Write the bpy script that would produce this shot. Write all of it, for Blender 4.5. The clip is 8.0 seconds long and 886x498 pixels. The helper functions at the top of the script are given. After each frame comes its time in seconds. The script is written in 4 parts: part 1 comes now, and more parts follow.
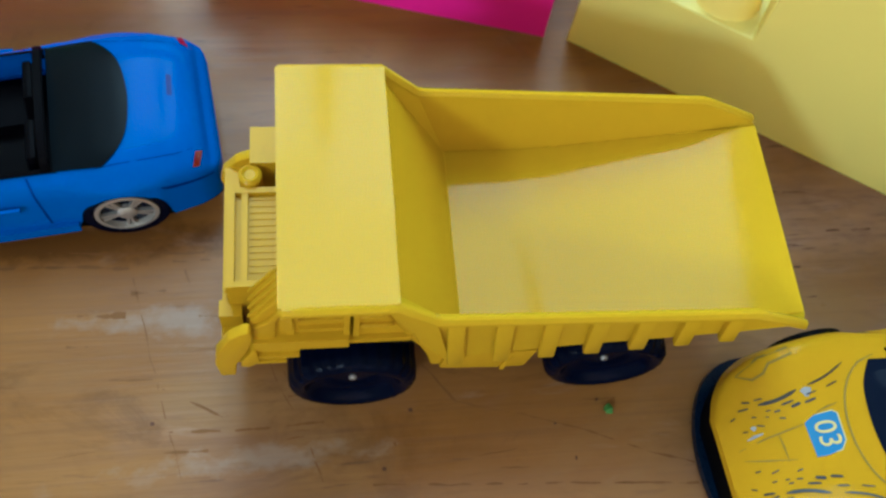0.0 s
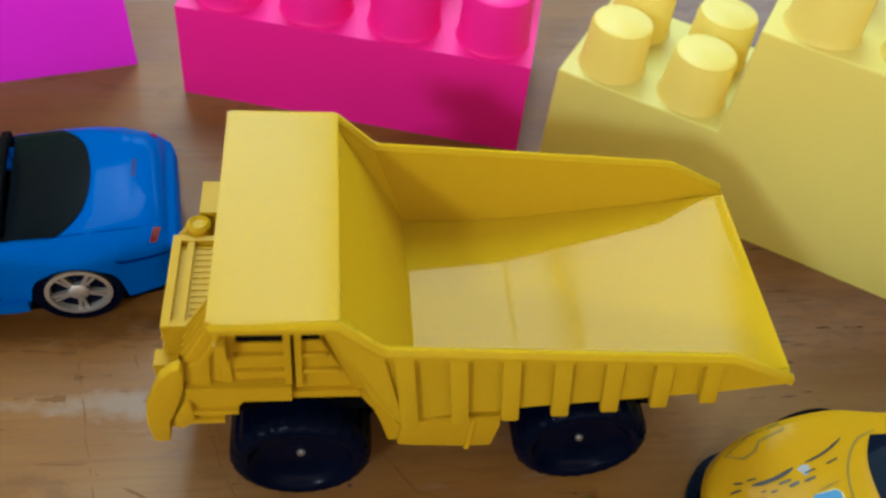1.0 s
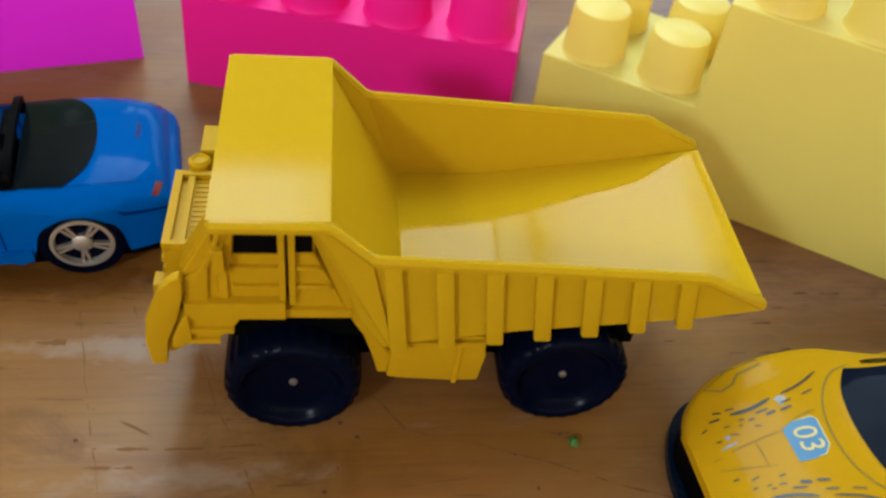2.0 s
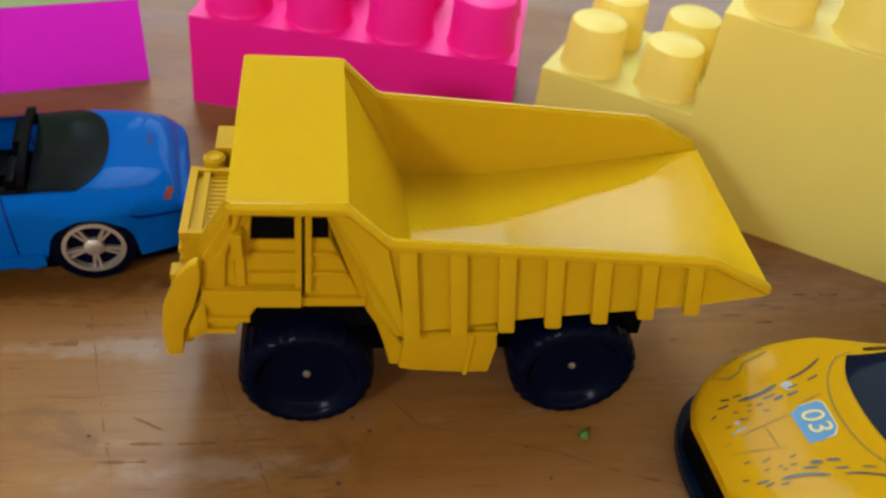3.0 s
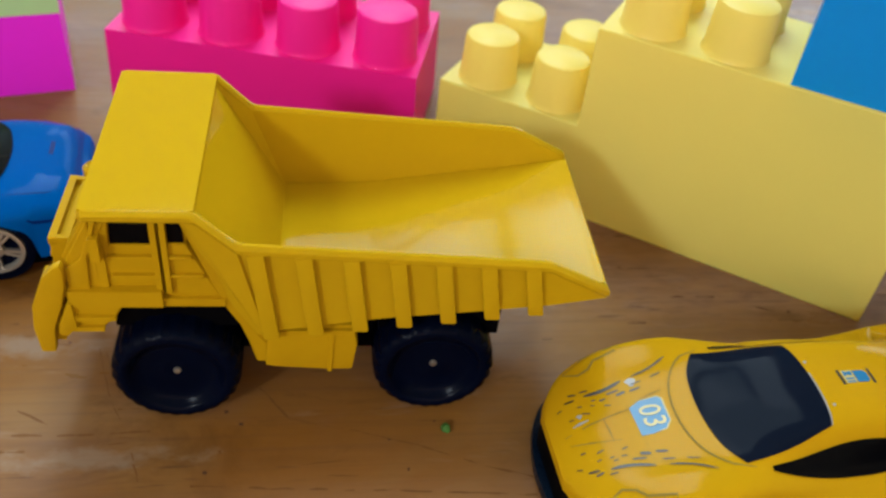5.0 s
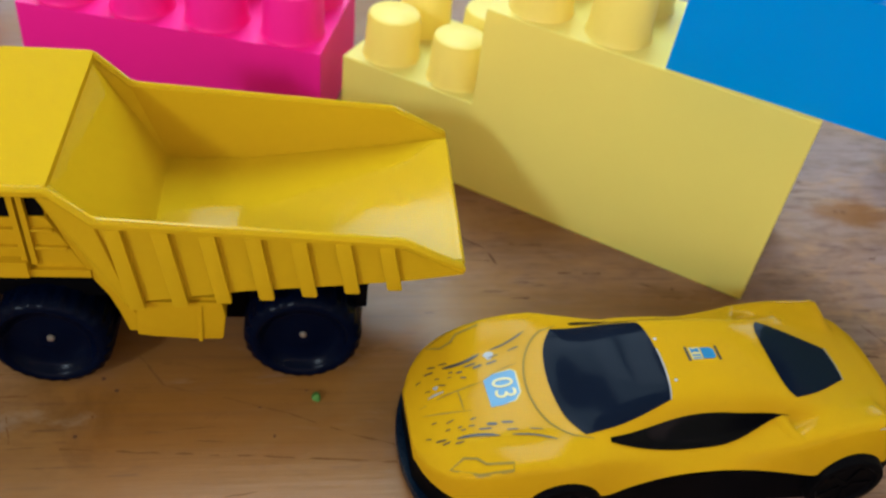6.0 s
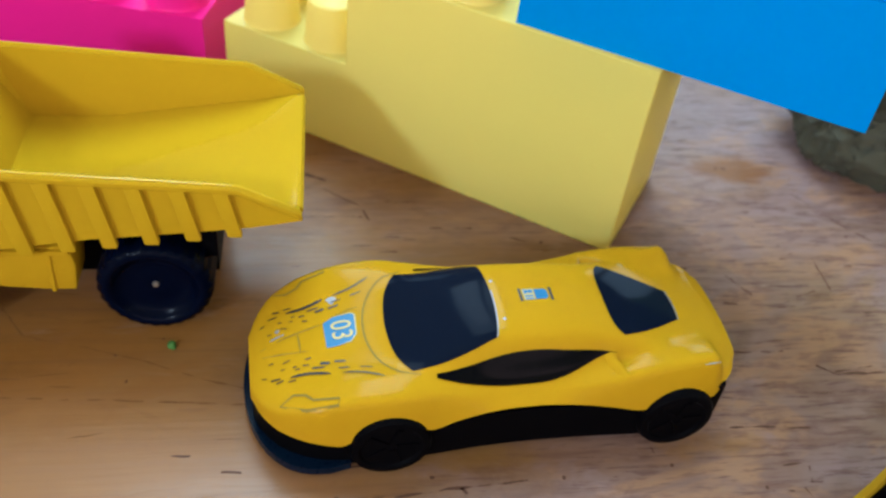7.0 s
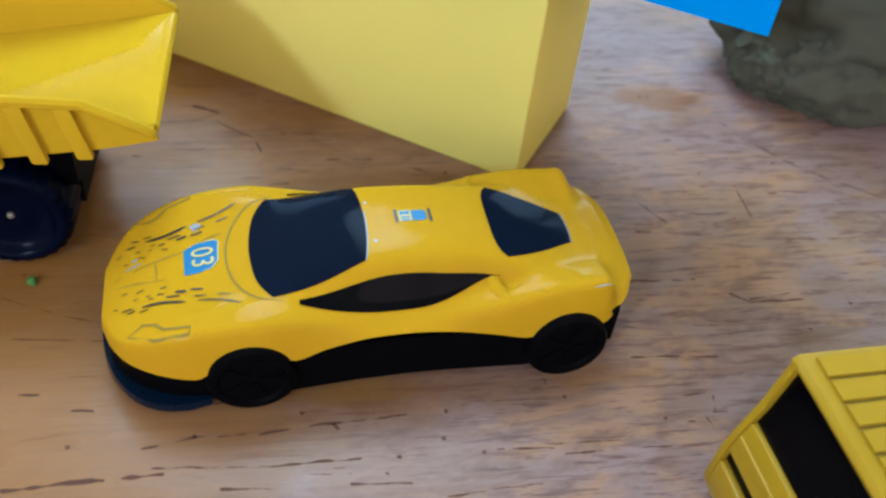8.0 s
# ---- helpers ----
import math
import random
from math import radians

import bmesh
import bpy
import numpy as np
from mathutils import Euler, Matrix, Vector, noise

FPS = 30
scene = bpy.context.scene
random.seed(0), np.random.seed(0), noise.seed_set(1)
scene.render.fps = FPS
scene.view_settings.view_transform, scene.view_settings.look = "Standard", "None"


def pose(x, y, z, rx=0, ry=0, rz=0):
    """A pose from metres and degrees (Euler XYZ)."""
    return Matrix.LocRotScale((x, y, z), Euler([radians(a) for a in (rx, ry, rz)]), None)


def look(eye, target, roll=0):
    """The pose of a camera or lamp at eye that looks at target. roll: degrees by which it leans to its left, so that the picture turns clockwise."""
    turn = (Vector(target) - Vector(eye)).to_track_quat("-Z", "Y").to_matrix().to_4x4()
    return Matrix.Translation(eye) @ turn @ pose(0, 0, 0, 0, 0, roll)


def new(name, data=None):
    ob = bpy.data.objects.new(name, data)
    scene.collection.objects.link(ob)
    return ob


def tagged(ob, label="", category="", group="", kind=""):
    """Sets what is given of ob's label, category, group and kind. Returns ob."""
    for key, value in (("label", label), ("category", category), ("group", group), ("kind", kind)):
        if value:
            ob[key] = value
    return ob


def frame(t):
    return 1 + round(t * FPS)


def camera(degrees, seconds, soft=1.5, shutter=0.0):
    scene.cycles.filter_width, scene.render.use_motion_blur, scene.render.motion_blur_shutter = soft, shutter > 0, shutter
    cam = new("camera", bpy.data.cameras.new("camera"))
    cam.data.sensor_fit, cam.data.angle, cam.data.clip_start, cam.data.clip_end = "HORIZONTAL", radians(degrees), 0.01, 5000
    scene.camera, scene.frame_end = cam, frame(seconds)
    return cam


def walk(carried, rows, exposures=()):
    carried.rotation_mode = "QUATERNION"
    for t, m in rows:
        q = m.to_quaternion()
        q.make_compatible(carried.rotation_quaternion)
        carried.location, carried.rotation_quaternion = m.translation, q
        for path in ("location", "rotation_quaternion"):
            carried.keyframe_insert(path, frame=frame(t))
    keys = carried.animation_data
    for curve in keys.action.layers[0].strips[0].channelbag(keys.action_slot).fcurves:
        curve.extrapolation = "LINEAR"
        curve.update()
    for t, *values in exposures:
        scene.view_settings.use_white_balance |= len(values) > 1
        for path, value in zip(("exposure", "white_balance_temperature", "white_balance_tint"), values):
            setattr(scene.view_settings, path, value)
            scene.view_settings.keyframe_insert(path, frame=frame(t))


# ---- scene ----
cam = camera(52.60, 8.0, soft=2.5)
cam.data.dof.use_dof, cam.data.dof.focus_distance, cam.data.dof.aperture_fstop = True, 0.122, 28.0
PATH = [
    (0, (-0.00509, -0.03853, 0.12816), (0.01237, 0.01221, 0.02083), 14.21),
    (0.5, (-0.00353, -0.05027, 0.11200), (0.01392, 0.01485, 0.01273), 10.63),
    (1, (0.00229, -0.05666, 0.11118), (0.01880, 0.02140, 0.02154), 8.01),
    (1.5, (0.00159, -0.06806, 0.10370), (0.01850, 0.01402, 0.01780), 8.02),
    (2, (0.00250, -0.07364, 0.10295), (0.01950, 0.01175, 0.02037), 7.64),
    (2.2, (0.00022, -0.07841, 0.10247), (0.01827, 0.00981, 0.02014), 7.70),
    (3.3, (-0.00098, -0.08056, 0.09750), (0.01819, 0.01129, 0.01952), 7.25),
    (3.5, (-0.00066, -0.08041, 0.09899), (0.01777, 0.00991, 0.02216), 6.90),
    (4, (0.00040, -0.08094, 0.09994), (0.01865, 0.00998, 0.02379), 6.58),
    (4.5, (0.00882, -0.08565, 0.10504), (0.02669, 0.00521, 0.02872), 6.53),
    (5, (0.01747, -0.08843, 0.10513), (0.03560, 0.00196, 0.02831), 7.13),
    (5.2, (0.02349, -0.08993, 0.10668), (0.04145, 0.00032, 0.02966), 7.41),
    (6.3, (0.04081, -0.09696, 0.11065), (0.05950, -0.00833, 0.02891), 8.36),
    (6.5, (0.04570, -0.10090, 0.10978), (0.06380, -0.01317, 0.02992), 8.00),
    (7, (0.05818, -0.10300, 0.11071), (0.07681, -0.01618, 0.02999), 7.63),
    (7.5, (0.07261, -0.10479, 0.10331), (0.09086, -0.01887, 0.02155), 7.01),
    (8, (0.07652, -0.10371, 0.10012), (0.09560, -0.01914, 0.01715), 6.98),
]
walk(cam, [(t, look(eye, target, roll)) for t, eye, target, roll in PATH],
     exposures=[(0.0, 0.21, 5050, 9), (0.5, 0.17, 5150, 10), (1.0, 0.10, 5500, 12), (2.0, 0.05, 5950, 17), (3.5, 0.01, 6250, 22), (4.0, 0.01, 6250, 22), (5.0, 0.08, 6150, 17), (6.5, 0.30, 5550, 14), (8.0, 0.45, 5100, 14)])

# ---- light ----
WORLD = bpy.data.worlds.new("sky")
scene.world = WORLD
WORLD.use_nodes = True
_n = WORLD.node_tree.nodes
_sky = _n.new("ShaderNodeTexSky")
_sky.sky_type = "NISHITA"
_sky.sun_disc = False
_sky.sun_elevation, _sky.sun_rotation = radians(35), radians(230)
_n["Background"].inputs["Strength"].default_value = 0.12
WORLD.node_tree.links.new(_sky.outputs[0], _n["Background"].inputs["Color"])


def window_light(name, place, aim, w, h, power, colour):
    lamp = bpy.data.lights.new(name, "AREA")
    lamp.shape, lamp.size, lamp.size_y, lamp.energy, lamp.color = "RECTANGLE", w, h, power, colour
    ob = new(name, lamp)
    ob.matrix_world = look(place, aim)
    return ob


# daylight in the window openings of the room: a low wide one and a tall one behind the toys, the brightest panes of the
# tall one, a small one at the side; and an unseen warm fill lamp added across the room to brighten the near faces
window_light("daylight_wide", (0.2, 1.36, 0.585), (0.2, 0.0, 0.50), 3.0, 0.42, 15.0, (0.69, 0.96, 1.0))
window_light("daylight_upper", (0.05, 1.36, 2.19), (0.05, 0.0, 1.2), 0.9, 1.80, 45.0, (0.76, 1.0, 0.96))
window_light("daylight_pane_a", (-0.125, 1.295, 1.53), (0.03, 0.01, 0.02), 0.21, 0.76, 1.8, (0.86, 0.97, 1.0))
window_light("daylight_pane_b", (0.285, 1.295, 1.71), (0.03, 0.01, 0.02), 0.37, 0.90, 3.6, (0.86, 0.97, 1.0))
window_light("daylight_side", (-1.36, -1.79, 1.27), (0.06, 0.01, 0.03), 0.24, 0.26, 24.0, (0.86, 0.97, 0.96))
window_light("south_fill", (0.1, -1.86, 0.81), (0.1, 0.0, 0.45), 2.4, 0.45, 7.5, (1.0, 0.62, 0.40))

# ---- materials ----
MM = 0.001


def material(name, colour, rough=0.4, metal=0.0, spread=0.06, bump=0.0, grain=600.0, sub=0.0, sub_radius=0.003, coat=0.0,
             dirt=0.0, dirt_colour=(0.1, 0.07, 0.04), specular=0.5, rough_spread=0.03, sub_colour=(1.0, 0.7, 0.3)):
    """Paint, plastic or metal with colour drift, uneven gloss, fine relief and grime."""
    m = bpy.data.materials.new(name)
    m.use_nodes = True
    t = m.node_tree
    b = t.nodes["Principled BSDF"]
    co = t.nodes.new("ShaderNodeTexCoord")
    big = t.nodes.new("ShaderNodeTexNoise")
    big.inputs["Scale"].default_value, big.inputs["Detail"].default_value = grain * 0.12, 3.0
    t.links.new(co.outputs["Object"], big.inputs["Vector"])
    fine = t.nodes.new("ShaderNodeTexNoise")
    fine.inputs["Scale"].default_value, fine.inputs["Detail"].default_value = grain * 3, 4.0
    t.links.new(co.outputs["Object"], fine.inputs["Vector"])
    ramp = t.nodes.new("ShaderNodeMix")
    ramp.data_type = "RGBA"
    ramp.inputs[6].default_value = (*[c * (1 - spread) for c in colour], 1)
    ramp.inputs[7].default_value = (*[min(1.0, c * (1 + spread)) for c in colour], 1)
    t.links.new(big.outputs[0], ramp.inputs[0])
    last = ramp.outputs[2]
    if dirt:
        speck = t.nodes.new("ShaderNodeTexNoise")
        speck.inputs["Scale"].default_value, speck.inputs["Detail"].default_value = grain * 0.5, 8.0
        speck.inputs["Roughness"].default_value = 0.75
        t.links.new(co.outputs["Object"], speck.inputs["Vector"])
        cut = t.nodes.new("ShaderNodeMapRange")
        cut.inputs[1].default_value, cut.inputs[2].default_value = 0.6, 0.8
        cut.inputs[3].default_value, cut.inputs[4].default_value = 0.0, dirt
        t.links.new(speck.outputs[0], cut.inputs[0])
        mix = t.nodes.new("ShaderNodeMix")
        mix.data_type = "RGBA"
        mix.inputs[7].default_value = (*dirt_colour, 1)
        t.links.new(cut.outputs[0], mix.inputs[0])
        t.links.new(last, mix.inputs[6])
        last = mix.outputs[2]
    t.links.new(last, b.inputs["Base Color"])
    gl = t.nodes.new("ShaderNodeMapRange")
    gl.inputs[3].default_value, gl.inputs[4].default_value = max(0.02, rough - rough_spread), min(1, rough + rough_spread)
    t.links.new(fine.outputs[0], gl.inputs[0])
    t.links.new(gl.outputs[0], b.inputs["Roughness"])
    b.inputs["Metallic"].default_value = metal
    b.inputs["Specular IOR Level"].default_value = specular
    if sub:
        b.inputs["Subsurface Weight"].default_value = sub
        b.inputs["Subsurface Radius"].default_value = sub_colour
        b.inputs["Subsurface Scale"].default_value = sub_radius
    if coat:
        b.inputs["Coat Weight"].default_value = coat
        b.inputs["Coat Roughness"].default_value = 0.08
    if bump:
        bp = t.nodes.new("ShaderNodeBump")
        bp.inputs["Strength"].default_value, bp.inputs["Distance"].default_value = bump, 0.0002
        t.links.new(fine.outputs[0], bp.inputs["Height"])
        t.links.new(bp.outputs[0], b.inputs["Normal"])
    return m


def block_material(name, colour, glow, share, rough=0.36, specular=0.35):
    """Thin-walled moulded plastic that lets daylight through: glow is the colour of the light that passes, share how much of it."""
    m = material(name, colour, rough, spread=0.03, specular=specular)
    t = m.node_tree
    b, out = t.nodes["Principled BSDF"], t.nodes["Material Output"]
    thin = t.nodes.new("ShaderNodeBsdfTranslucent")
    thin.inputs["Color"].default_value = (*glow, 1)
    mix = t.nodes.new("ShaderNodeMixShader")
    mix.inputs[0].default_value = share
    t.links.new(b.outputs[0], mix.inputs[1])
    t.links.new(thin.outputs[0], mix.inputs[2])
    t.links.new(mix.outputs[0], out.inputs["Surface"])
    return m


def wood_material():
    """Worn varnished timber, grain along x, with dark checks, knots, scuffs and pale patches; some sheen and shade is
    painted in.
    """
    m = bpy.data.materials.new("worn_wood")
    m.use_nodes = True
    t = m.node_tree
    b = t.nodes["Principled BSDF"]
    co = t.nodes.new("ShaderNodeTexCoord")

    def noise_of(sx, sy, scale, detail=4.0, rough=0.55, twist=0.0):
        mp = t.nodes.new("ShaderNodeMapping")
        mp.inputs["Scale"].default_value = (sx, sy, 1)
        mp.inputs["Location"].default_value = (scale * 0.013, scale * 0.029, 0)
        t.links.new(co.outputs["Object"], mp.inputs["Vector"])
        n = t.nodes.new("ShaderNodeTexNoise")
        n.inputs["Scale"].default_value, n.inputs["Detail"].default_value = scale, detail
        n.inputs["Roughness"].default_value, n.inputs["Distortion"].default_value = rough, twist
        t.links.new(mp.outputs[0], n.inputs["Vector"])
        return n.outputs[0]

    def span(src, a, z, lo=0.0, hi=1.0):
        r = t.nodes.new("ShaderNodeMapRange")
        for k, v in enumerate((a, z, lo, hi)):
            r.inputs[k + 1].default_value = v
        t.links.new(src, r.inputs[0])
        return r.outputs[0]

    def blend(fac, a, z):
        x = t.nodes.new("ShaderNodeMix")
        x.data_type = "RGBA"
        t.links.new(fac, x.inputs[0])
        for k, v in ((6, a), (7, z)):
            if isinstance(v, tuple):
                x.inputs[k].default_value = (*v, 1)
            else:
                t.links.new(v, x.inputs[k])
        return x.outputs[2]

    base = blend(span(noise_of(0.16, 1.0, 70, 5, 0.6, 0.5), 0.25, 0.75), (0.288, 0.130, 0.035), (0.183, 0.077, 0.020))
    base = blend(span(noise_of(0.6, 1.0, 17, 3), 0.46, 0.72, 0, 0.6), base, (0.348, 0.178, 0.065))
    # to one side: paler, greyer wood, worn varnish with the window's sheen painted in
    sep = t.nodes.new("ShaderNodeSeparateXYZ")
    t.links.new(co.outputs["Object"], sep.inputs[0])
    add = t.nodes.new("ShaderNodeMath")
    add.operation = "ADD"
    t.links.new(span(sep.outputs[0], -0.015, 0.085, 0.0, 0.9), add.inputs[0])
    t.links.new(span(noise_of(0.6, 1.0, 26, 5, 0.6), 0.3, 0.7, -0.38, 0.38), add.inputs[1])
    worn_sheen = add.outputs[0]
    for far_side in (span(sep.outputs[0], 0.2, 0.4, 0.0, -0.45), span(sep.outputs[0], -0.45, -0.22, 0.45, 0.0)):
        more = t.nodes.new("ShaderNodeMath")
        more.operation = "ADD"
        t.links.new(worn_sheen, more.inputs[0])
        t.links.new(far_side, more.inputs[1])
        worn_sheen = more.outputs[0]
    base = blend(span(worn_sheen, 0.0, 1.0), base, (0.285, 0.198, 0.190))
    # patches where the varnish has yellowed or stayed on
    base = blend(span(noise_of(0.7, 1.0, 22, 4, 0.6, 0.6), 0.52, 0.66, 0, 0.55), base, (0.278, 0.157, 0.065))
    base = blend(span(noise_of(0.55, 1.0, 48, 5, 0.62, 0.6), 0.56, 0.74, 0, 0.5), base, (0.174, 0.077, 0.024))
    # faint growth lines and pale scuffs along them
    base = blend(span(noise_of(0.03, 1.0, 300, 4, 0.6, 0.3), 0.50, 0.72, 0, 0.30), base, (0.174, 0.078, 0.039))
    base = blend(span(noise_of(0.02, 1.0, 900, 3, 0.55, 0.15), 0.52, 0.68, 0, 0.22), base, (0.148, 0.070, 0.039))
    base = blend(span(noise_of(0.22, 1.0, 120, 6, 0.7, 0.4), 0.60, 0.76, 0, 0.4), base, (0.383, 0.287, 0.235))
    base = blend(span(noise_of(0.07, 1.0, 210, 6, 0.72, 0.6), 0.665, 0.72, 0, 0.6), base, (0.074, 0.035, 0.021))
    # grimy smudges where the varnish has held
    base = blend(span(noise_of(0.45, 1.0, 85, 6, 0.68, 0.9), 0.57, 0.70, 0, 0.55), base, (0.125, 0.054, 0.017))
    # on that side: peach and lilac mottling with fine reddish pores
    def in_worn_sheen(src, a, z, strength):
        x = t.nodes.new("ShaderNodeMath")
        x.operation = "MULTIPLY"
        t.links.new(span(src, a, z, 0.0, strength), x.inputs[0])
        t.links.new(span(worn_sheen, 0.1, 0.6), x.inputs[1])
        return x.outputs[0]

    base = blend(in_worn_sheen(noise_of(0.55, 1.0, 75, 5, 0.62, 0.8), 0.50, 0.60, 0.65), base, (0.395, 0.215, 0.115))
    base = blend(in_worn_sheen(noise_of(0.45, 1.0, 115, 5, 0.65, 0.7), 0.53, 0.66, 0.70), base, (0.30, 0.200, 0.197))
    base = blend(in_worn_sheen(noise_of(0.40, 1.0, 190, 5, 0.68, 0.5), 0.55, 0.64, 0.60), base, (0.175, 0.092, 0.072))
    base = blend(in_worn_sheen(noise_of(0.13, 1.0, 700, 6, 0.7, 0.6), 0.53, 0.62, 0.65), base, (0.165, 0.085, 0.065))
    base = blend(in_worn_sheen(noise_of(0.09, 1.0, 1300, 4, 0.65, 0.3), 0.56, 0.62, 0.65), base, (0.115, 0.055, 0.045))
    # short fine dashes of open grain, gathered in patches
    dash = t.nodes.new("ShaderNodeMath")
    dash.operation = "MULTIPLY"
    t.links.new(span(noise_of(0.10, 1.0, 900, 3, 0.5), 0.62, 0.69, 0, 0.7), dash.inputs[0])
    t.links.new(span(noise_of(0.5, 1.0, 45, 3, 0.6), 0.48, 0.64, 0.0, 1.0), dash.inputs[1])
    base = blend(dash.outputs[0], base, (0.087, 0.039, 0.026))
    ragged_edge = span(noise_of(0.7, 1.0, 260, 5, 0.65), 0.3, 0.7, -0.0016, 0.0016)

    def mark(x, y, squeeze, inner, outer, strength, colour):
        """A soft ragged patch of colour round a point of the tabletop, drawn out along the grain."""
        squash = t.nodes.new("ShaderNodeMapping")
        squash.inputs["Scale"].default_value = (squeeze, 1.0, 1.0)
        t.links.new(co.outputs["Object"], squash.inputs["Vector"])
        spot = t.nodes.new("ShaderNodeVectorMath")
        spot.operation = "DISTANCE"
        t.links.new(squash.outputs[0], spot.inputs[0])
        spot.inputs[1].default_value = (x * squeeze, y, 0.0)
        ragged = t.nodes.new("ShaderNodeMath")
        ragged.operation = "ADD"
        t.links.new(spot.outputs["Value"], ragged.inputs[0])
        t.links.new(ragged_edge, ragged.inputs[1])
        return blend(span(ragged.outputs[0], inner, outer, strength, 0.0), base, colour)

    base = mark(0.089, -0.020, 0.5, 0.0026, 0.0056, 0.85, (0.22, 0.095, 0.036))
    base = mark(0.0872, -0.0193, 0.8, 0.0002, 0.0010, 0.9, (0.05, 0.022, 0.012))
    base = mark(-0.087, -0.0475, 0.16, 0.0002, 0.0026, 0.45, (0.34, 0.28, 0.24))
    base = mark(-0.075, -0.069, 0.12, 0.0002, 0.0022, 0.45, (0.34, 0.27, 0.22))
    # dark wood plus the blue car's shade, painted along its near side
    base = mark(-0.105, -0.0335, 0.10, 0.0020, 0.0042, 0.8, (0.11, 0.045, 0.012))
    # the yellow car's warm reflection, painted on the wood in front of it
    base = mark(0.022, -0.089, 0.25, 0.0010, 0.0035, 0.5, (0.26, 0.13, 0.03))
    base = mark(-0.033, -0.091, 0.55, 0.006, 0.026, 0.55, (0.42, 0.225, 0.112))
    base = mark(0.060, -0.0885, 0.3, 0.0008, 0.0030, 0.5, (0.30, 0.15, 0.045))
    # the whole top is a little darker and warmer than fresh timber
    aged = t.nodes.new("ShaderNodeHueSaturation")
    aged.inputs["Saturation"].default_value, aged.inputs["Value"].default_value = 1.06, 0.89
    t.links.new(base, aged.inputs["Color"])
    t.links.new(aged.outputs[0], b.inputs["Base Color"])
    t.links.new(span(noise_of(0.3, 1.0, 60, 5), 0.3, 0.7, 0.26, 0.46), b.inputs["Roughness"])
    b.inputs["Specular IOR Level"].default_value = 0.22
    bp = t.nodes.new("ShaderNodeBump")
    bp.inputs["Strength"].default_value, bp.inputs["Distance"].default_value = 0.5, 0.0002
    t.links.new(noise_of(0.06, 1.0, 500, 5, 0.6), bp.inputs["Height"])
    t.links.new(bp.outputs[0], b.inputs["Normal"])
    return m


WOOD = wood_material()
TRUCK_YELLOW = material("truck_yellow_paint", (0.55, 0.335, 0.002), 0.075, spread=0.03, rough_spread=0.010, specular=0.07)
CAST_YELLOW = material("cast_yellow_paint", (0.52, 0.298, 0.001), 0.24, spread=0.05, bump=0.02, dirt=0.25, dirt_colour=(0.22, 0.11, 0.01), specular=0.08)
BLACK_PLASTIC = material("black_plastic", (0.0022, 0.002, 0.0028), 0.45, spread=0.2, bump=0.03, specular=0.02)
TYRE = material("navy_black_tyre", (0.0008, 0.0022, 0.010), 0.22, spread=0.25, bump=0.01, specular=0.04)
PIN = material("dull_axle_steel", (0.45, 0.43, 0.40), 0.4, metal=0.9, bump=0.05)
DARK_GLASS = material("dark_window_plastic", (0.002, 0.002, 0.003), 0.12, spread=0.2, specular=0.05, rough_spread=0.03)
NAVY = material("navy_plastic", (0.002, 0.008, 0.022), 0.28, spread=0.2, bump=0.02, specular=0.12)
HOOD = material("black_vinyl", (0.003, 0.005, 0.007), 0.2, spread=0.2, bump=0.01, specular=0.05)
CAR_YELLOW = material("car_yellow_enamel", (0.50, 0.272, 0.001), 0.13, spread=0.05, specular=0.045, dirt=0.2, dirt_colour=(0.25, 0.15, 0.02))
BUS_YELLOW = material("grimy_bus_paint", (0.36, 0.215, 0.004), 0.32, spread=0.2, bump=0.03, grain=300, dirt=0.6, dirt_colour=(0.12, 0.07, 0.01), specular=0.2)
CAR_GLASS = material("smoked_car_glass", (0.005, 0.008, 0.018), 0.08, spread=0.15, specular=0.016, rough_spread=0.03, dirt=0.02, dirt_colour=(0.2, 0.2, 0.22))
BLOCK_YELLOW = block_material("pale_yellow_block", (0.96, 0.895, 0.24), (1.0, 0.71, 0.04), 0.42)
BLOCK_PINK = block_material("hot_pink_block", (1.0, 0.014, 0.33), (1.0, 0.02, 0.45), 0.14, 0.4, 0.25)
BLOCK_MAGENTA = block_material("magenta_block", (1.0, 0.030, 0.95), (1.0, 0.02, 0.92), 0.06, 0.4, 0.25)
BLOCK_BLUE = block_material("blue_block", (0.0, 0.32, 0.88), (0.0, 0.36, 1.0), 0.25, 0.34)
BLOCK_GREEN = block_material("pale_green_block", (0.62, 0.92, 0.50), (0.6, 1.0, 0.45), 0.3, 0.38)
CAR_BLUE = material("blue_metallic_paint", (0.0, 0.085, 0.38), 0.07, spread=0.05, specular=0.03)
SEAM_BLUE = material("dark_seam_blue", (0.0, 0.018, 0.16), 0.3, specular=0.1)
RIM = material("silver_rim", (0.52, 0.49, 0.45), 0.34, metal=0.7, bump=0.05, dirt=0.3)
LAMP_RED = material("red_lens", (0.16, 0.006, 0.008), 0.2, coat=0.5)
INK_BLACK = material("printed_black", (0.02, 0.017, 0.014), 0.4)
INK_BLUE = material("printed_blue", (0.012, 0.16, 0.36), 0.35, spread=0.1)
INK_PALE = material("printed_cream", (0.60, 0.48, 0.16), 0.35)
# darker yellow that paints the shade inside grooves and engraved lines
GROOVE = material("shaded_groove", (0.24, 0.165, 0.03), 0.6, specular=0.1)
SCUFF = material("bare_metal_scuff", (0.30, 0.30, 0.32), 0.45, metal=0.2)
CRACK = material("dark_wood_crack", (0.105, 0.050, 0.032), 0.8, spread=0.4, grain=900, specular=0.1)
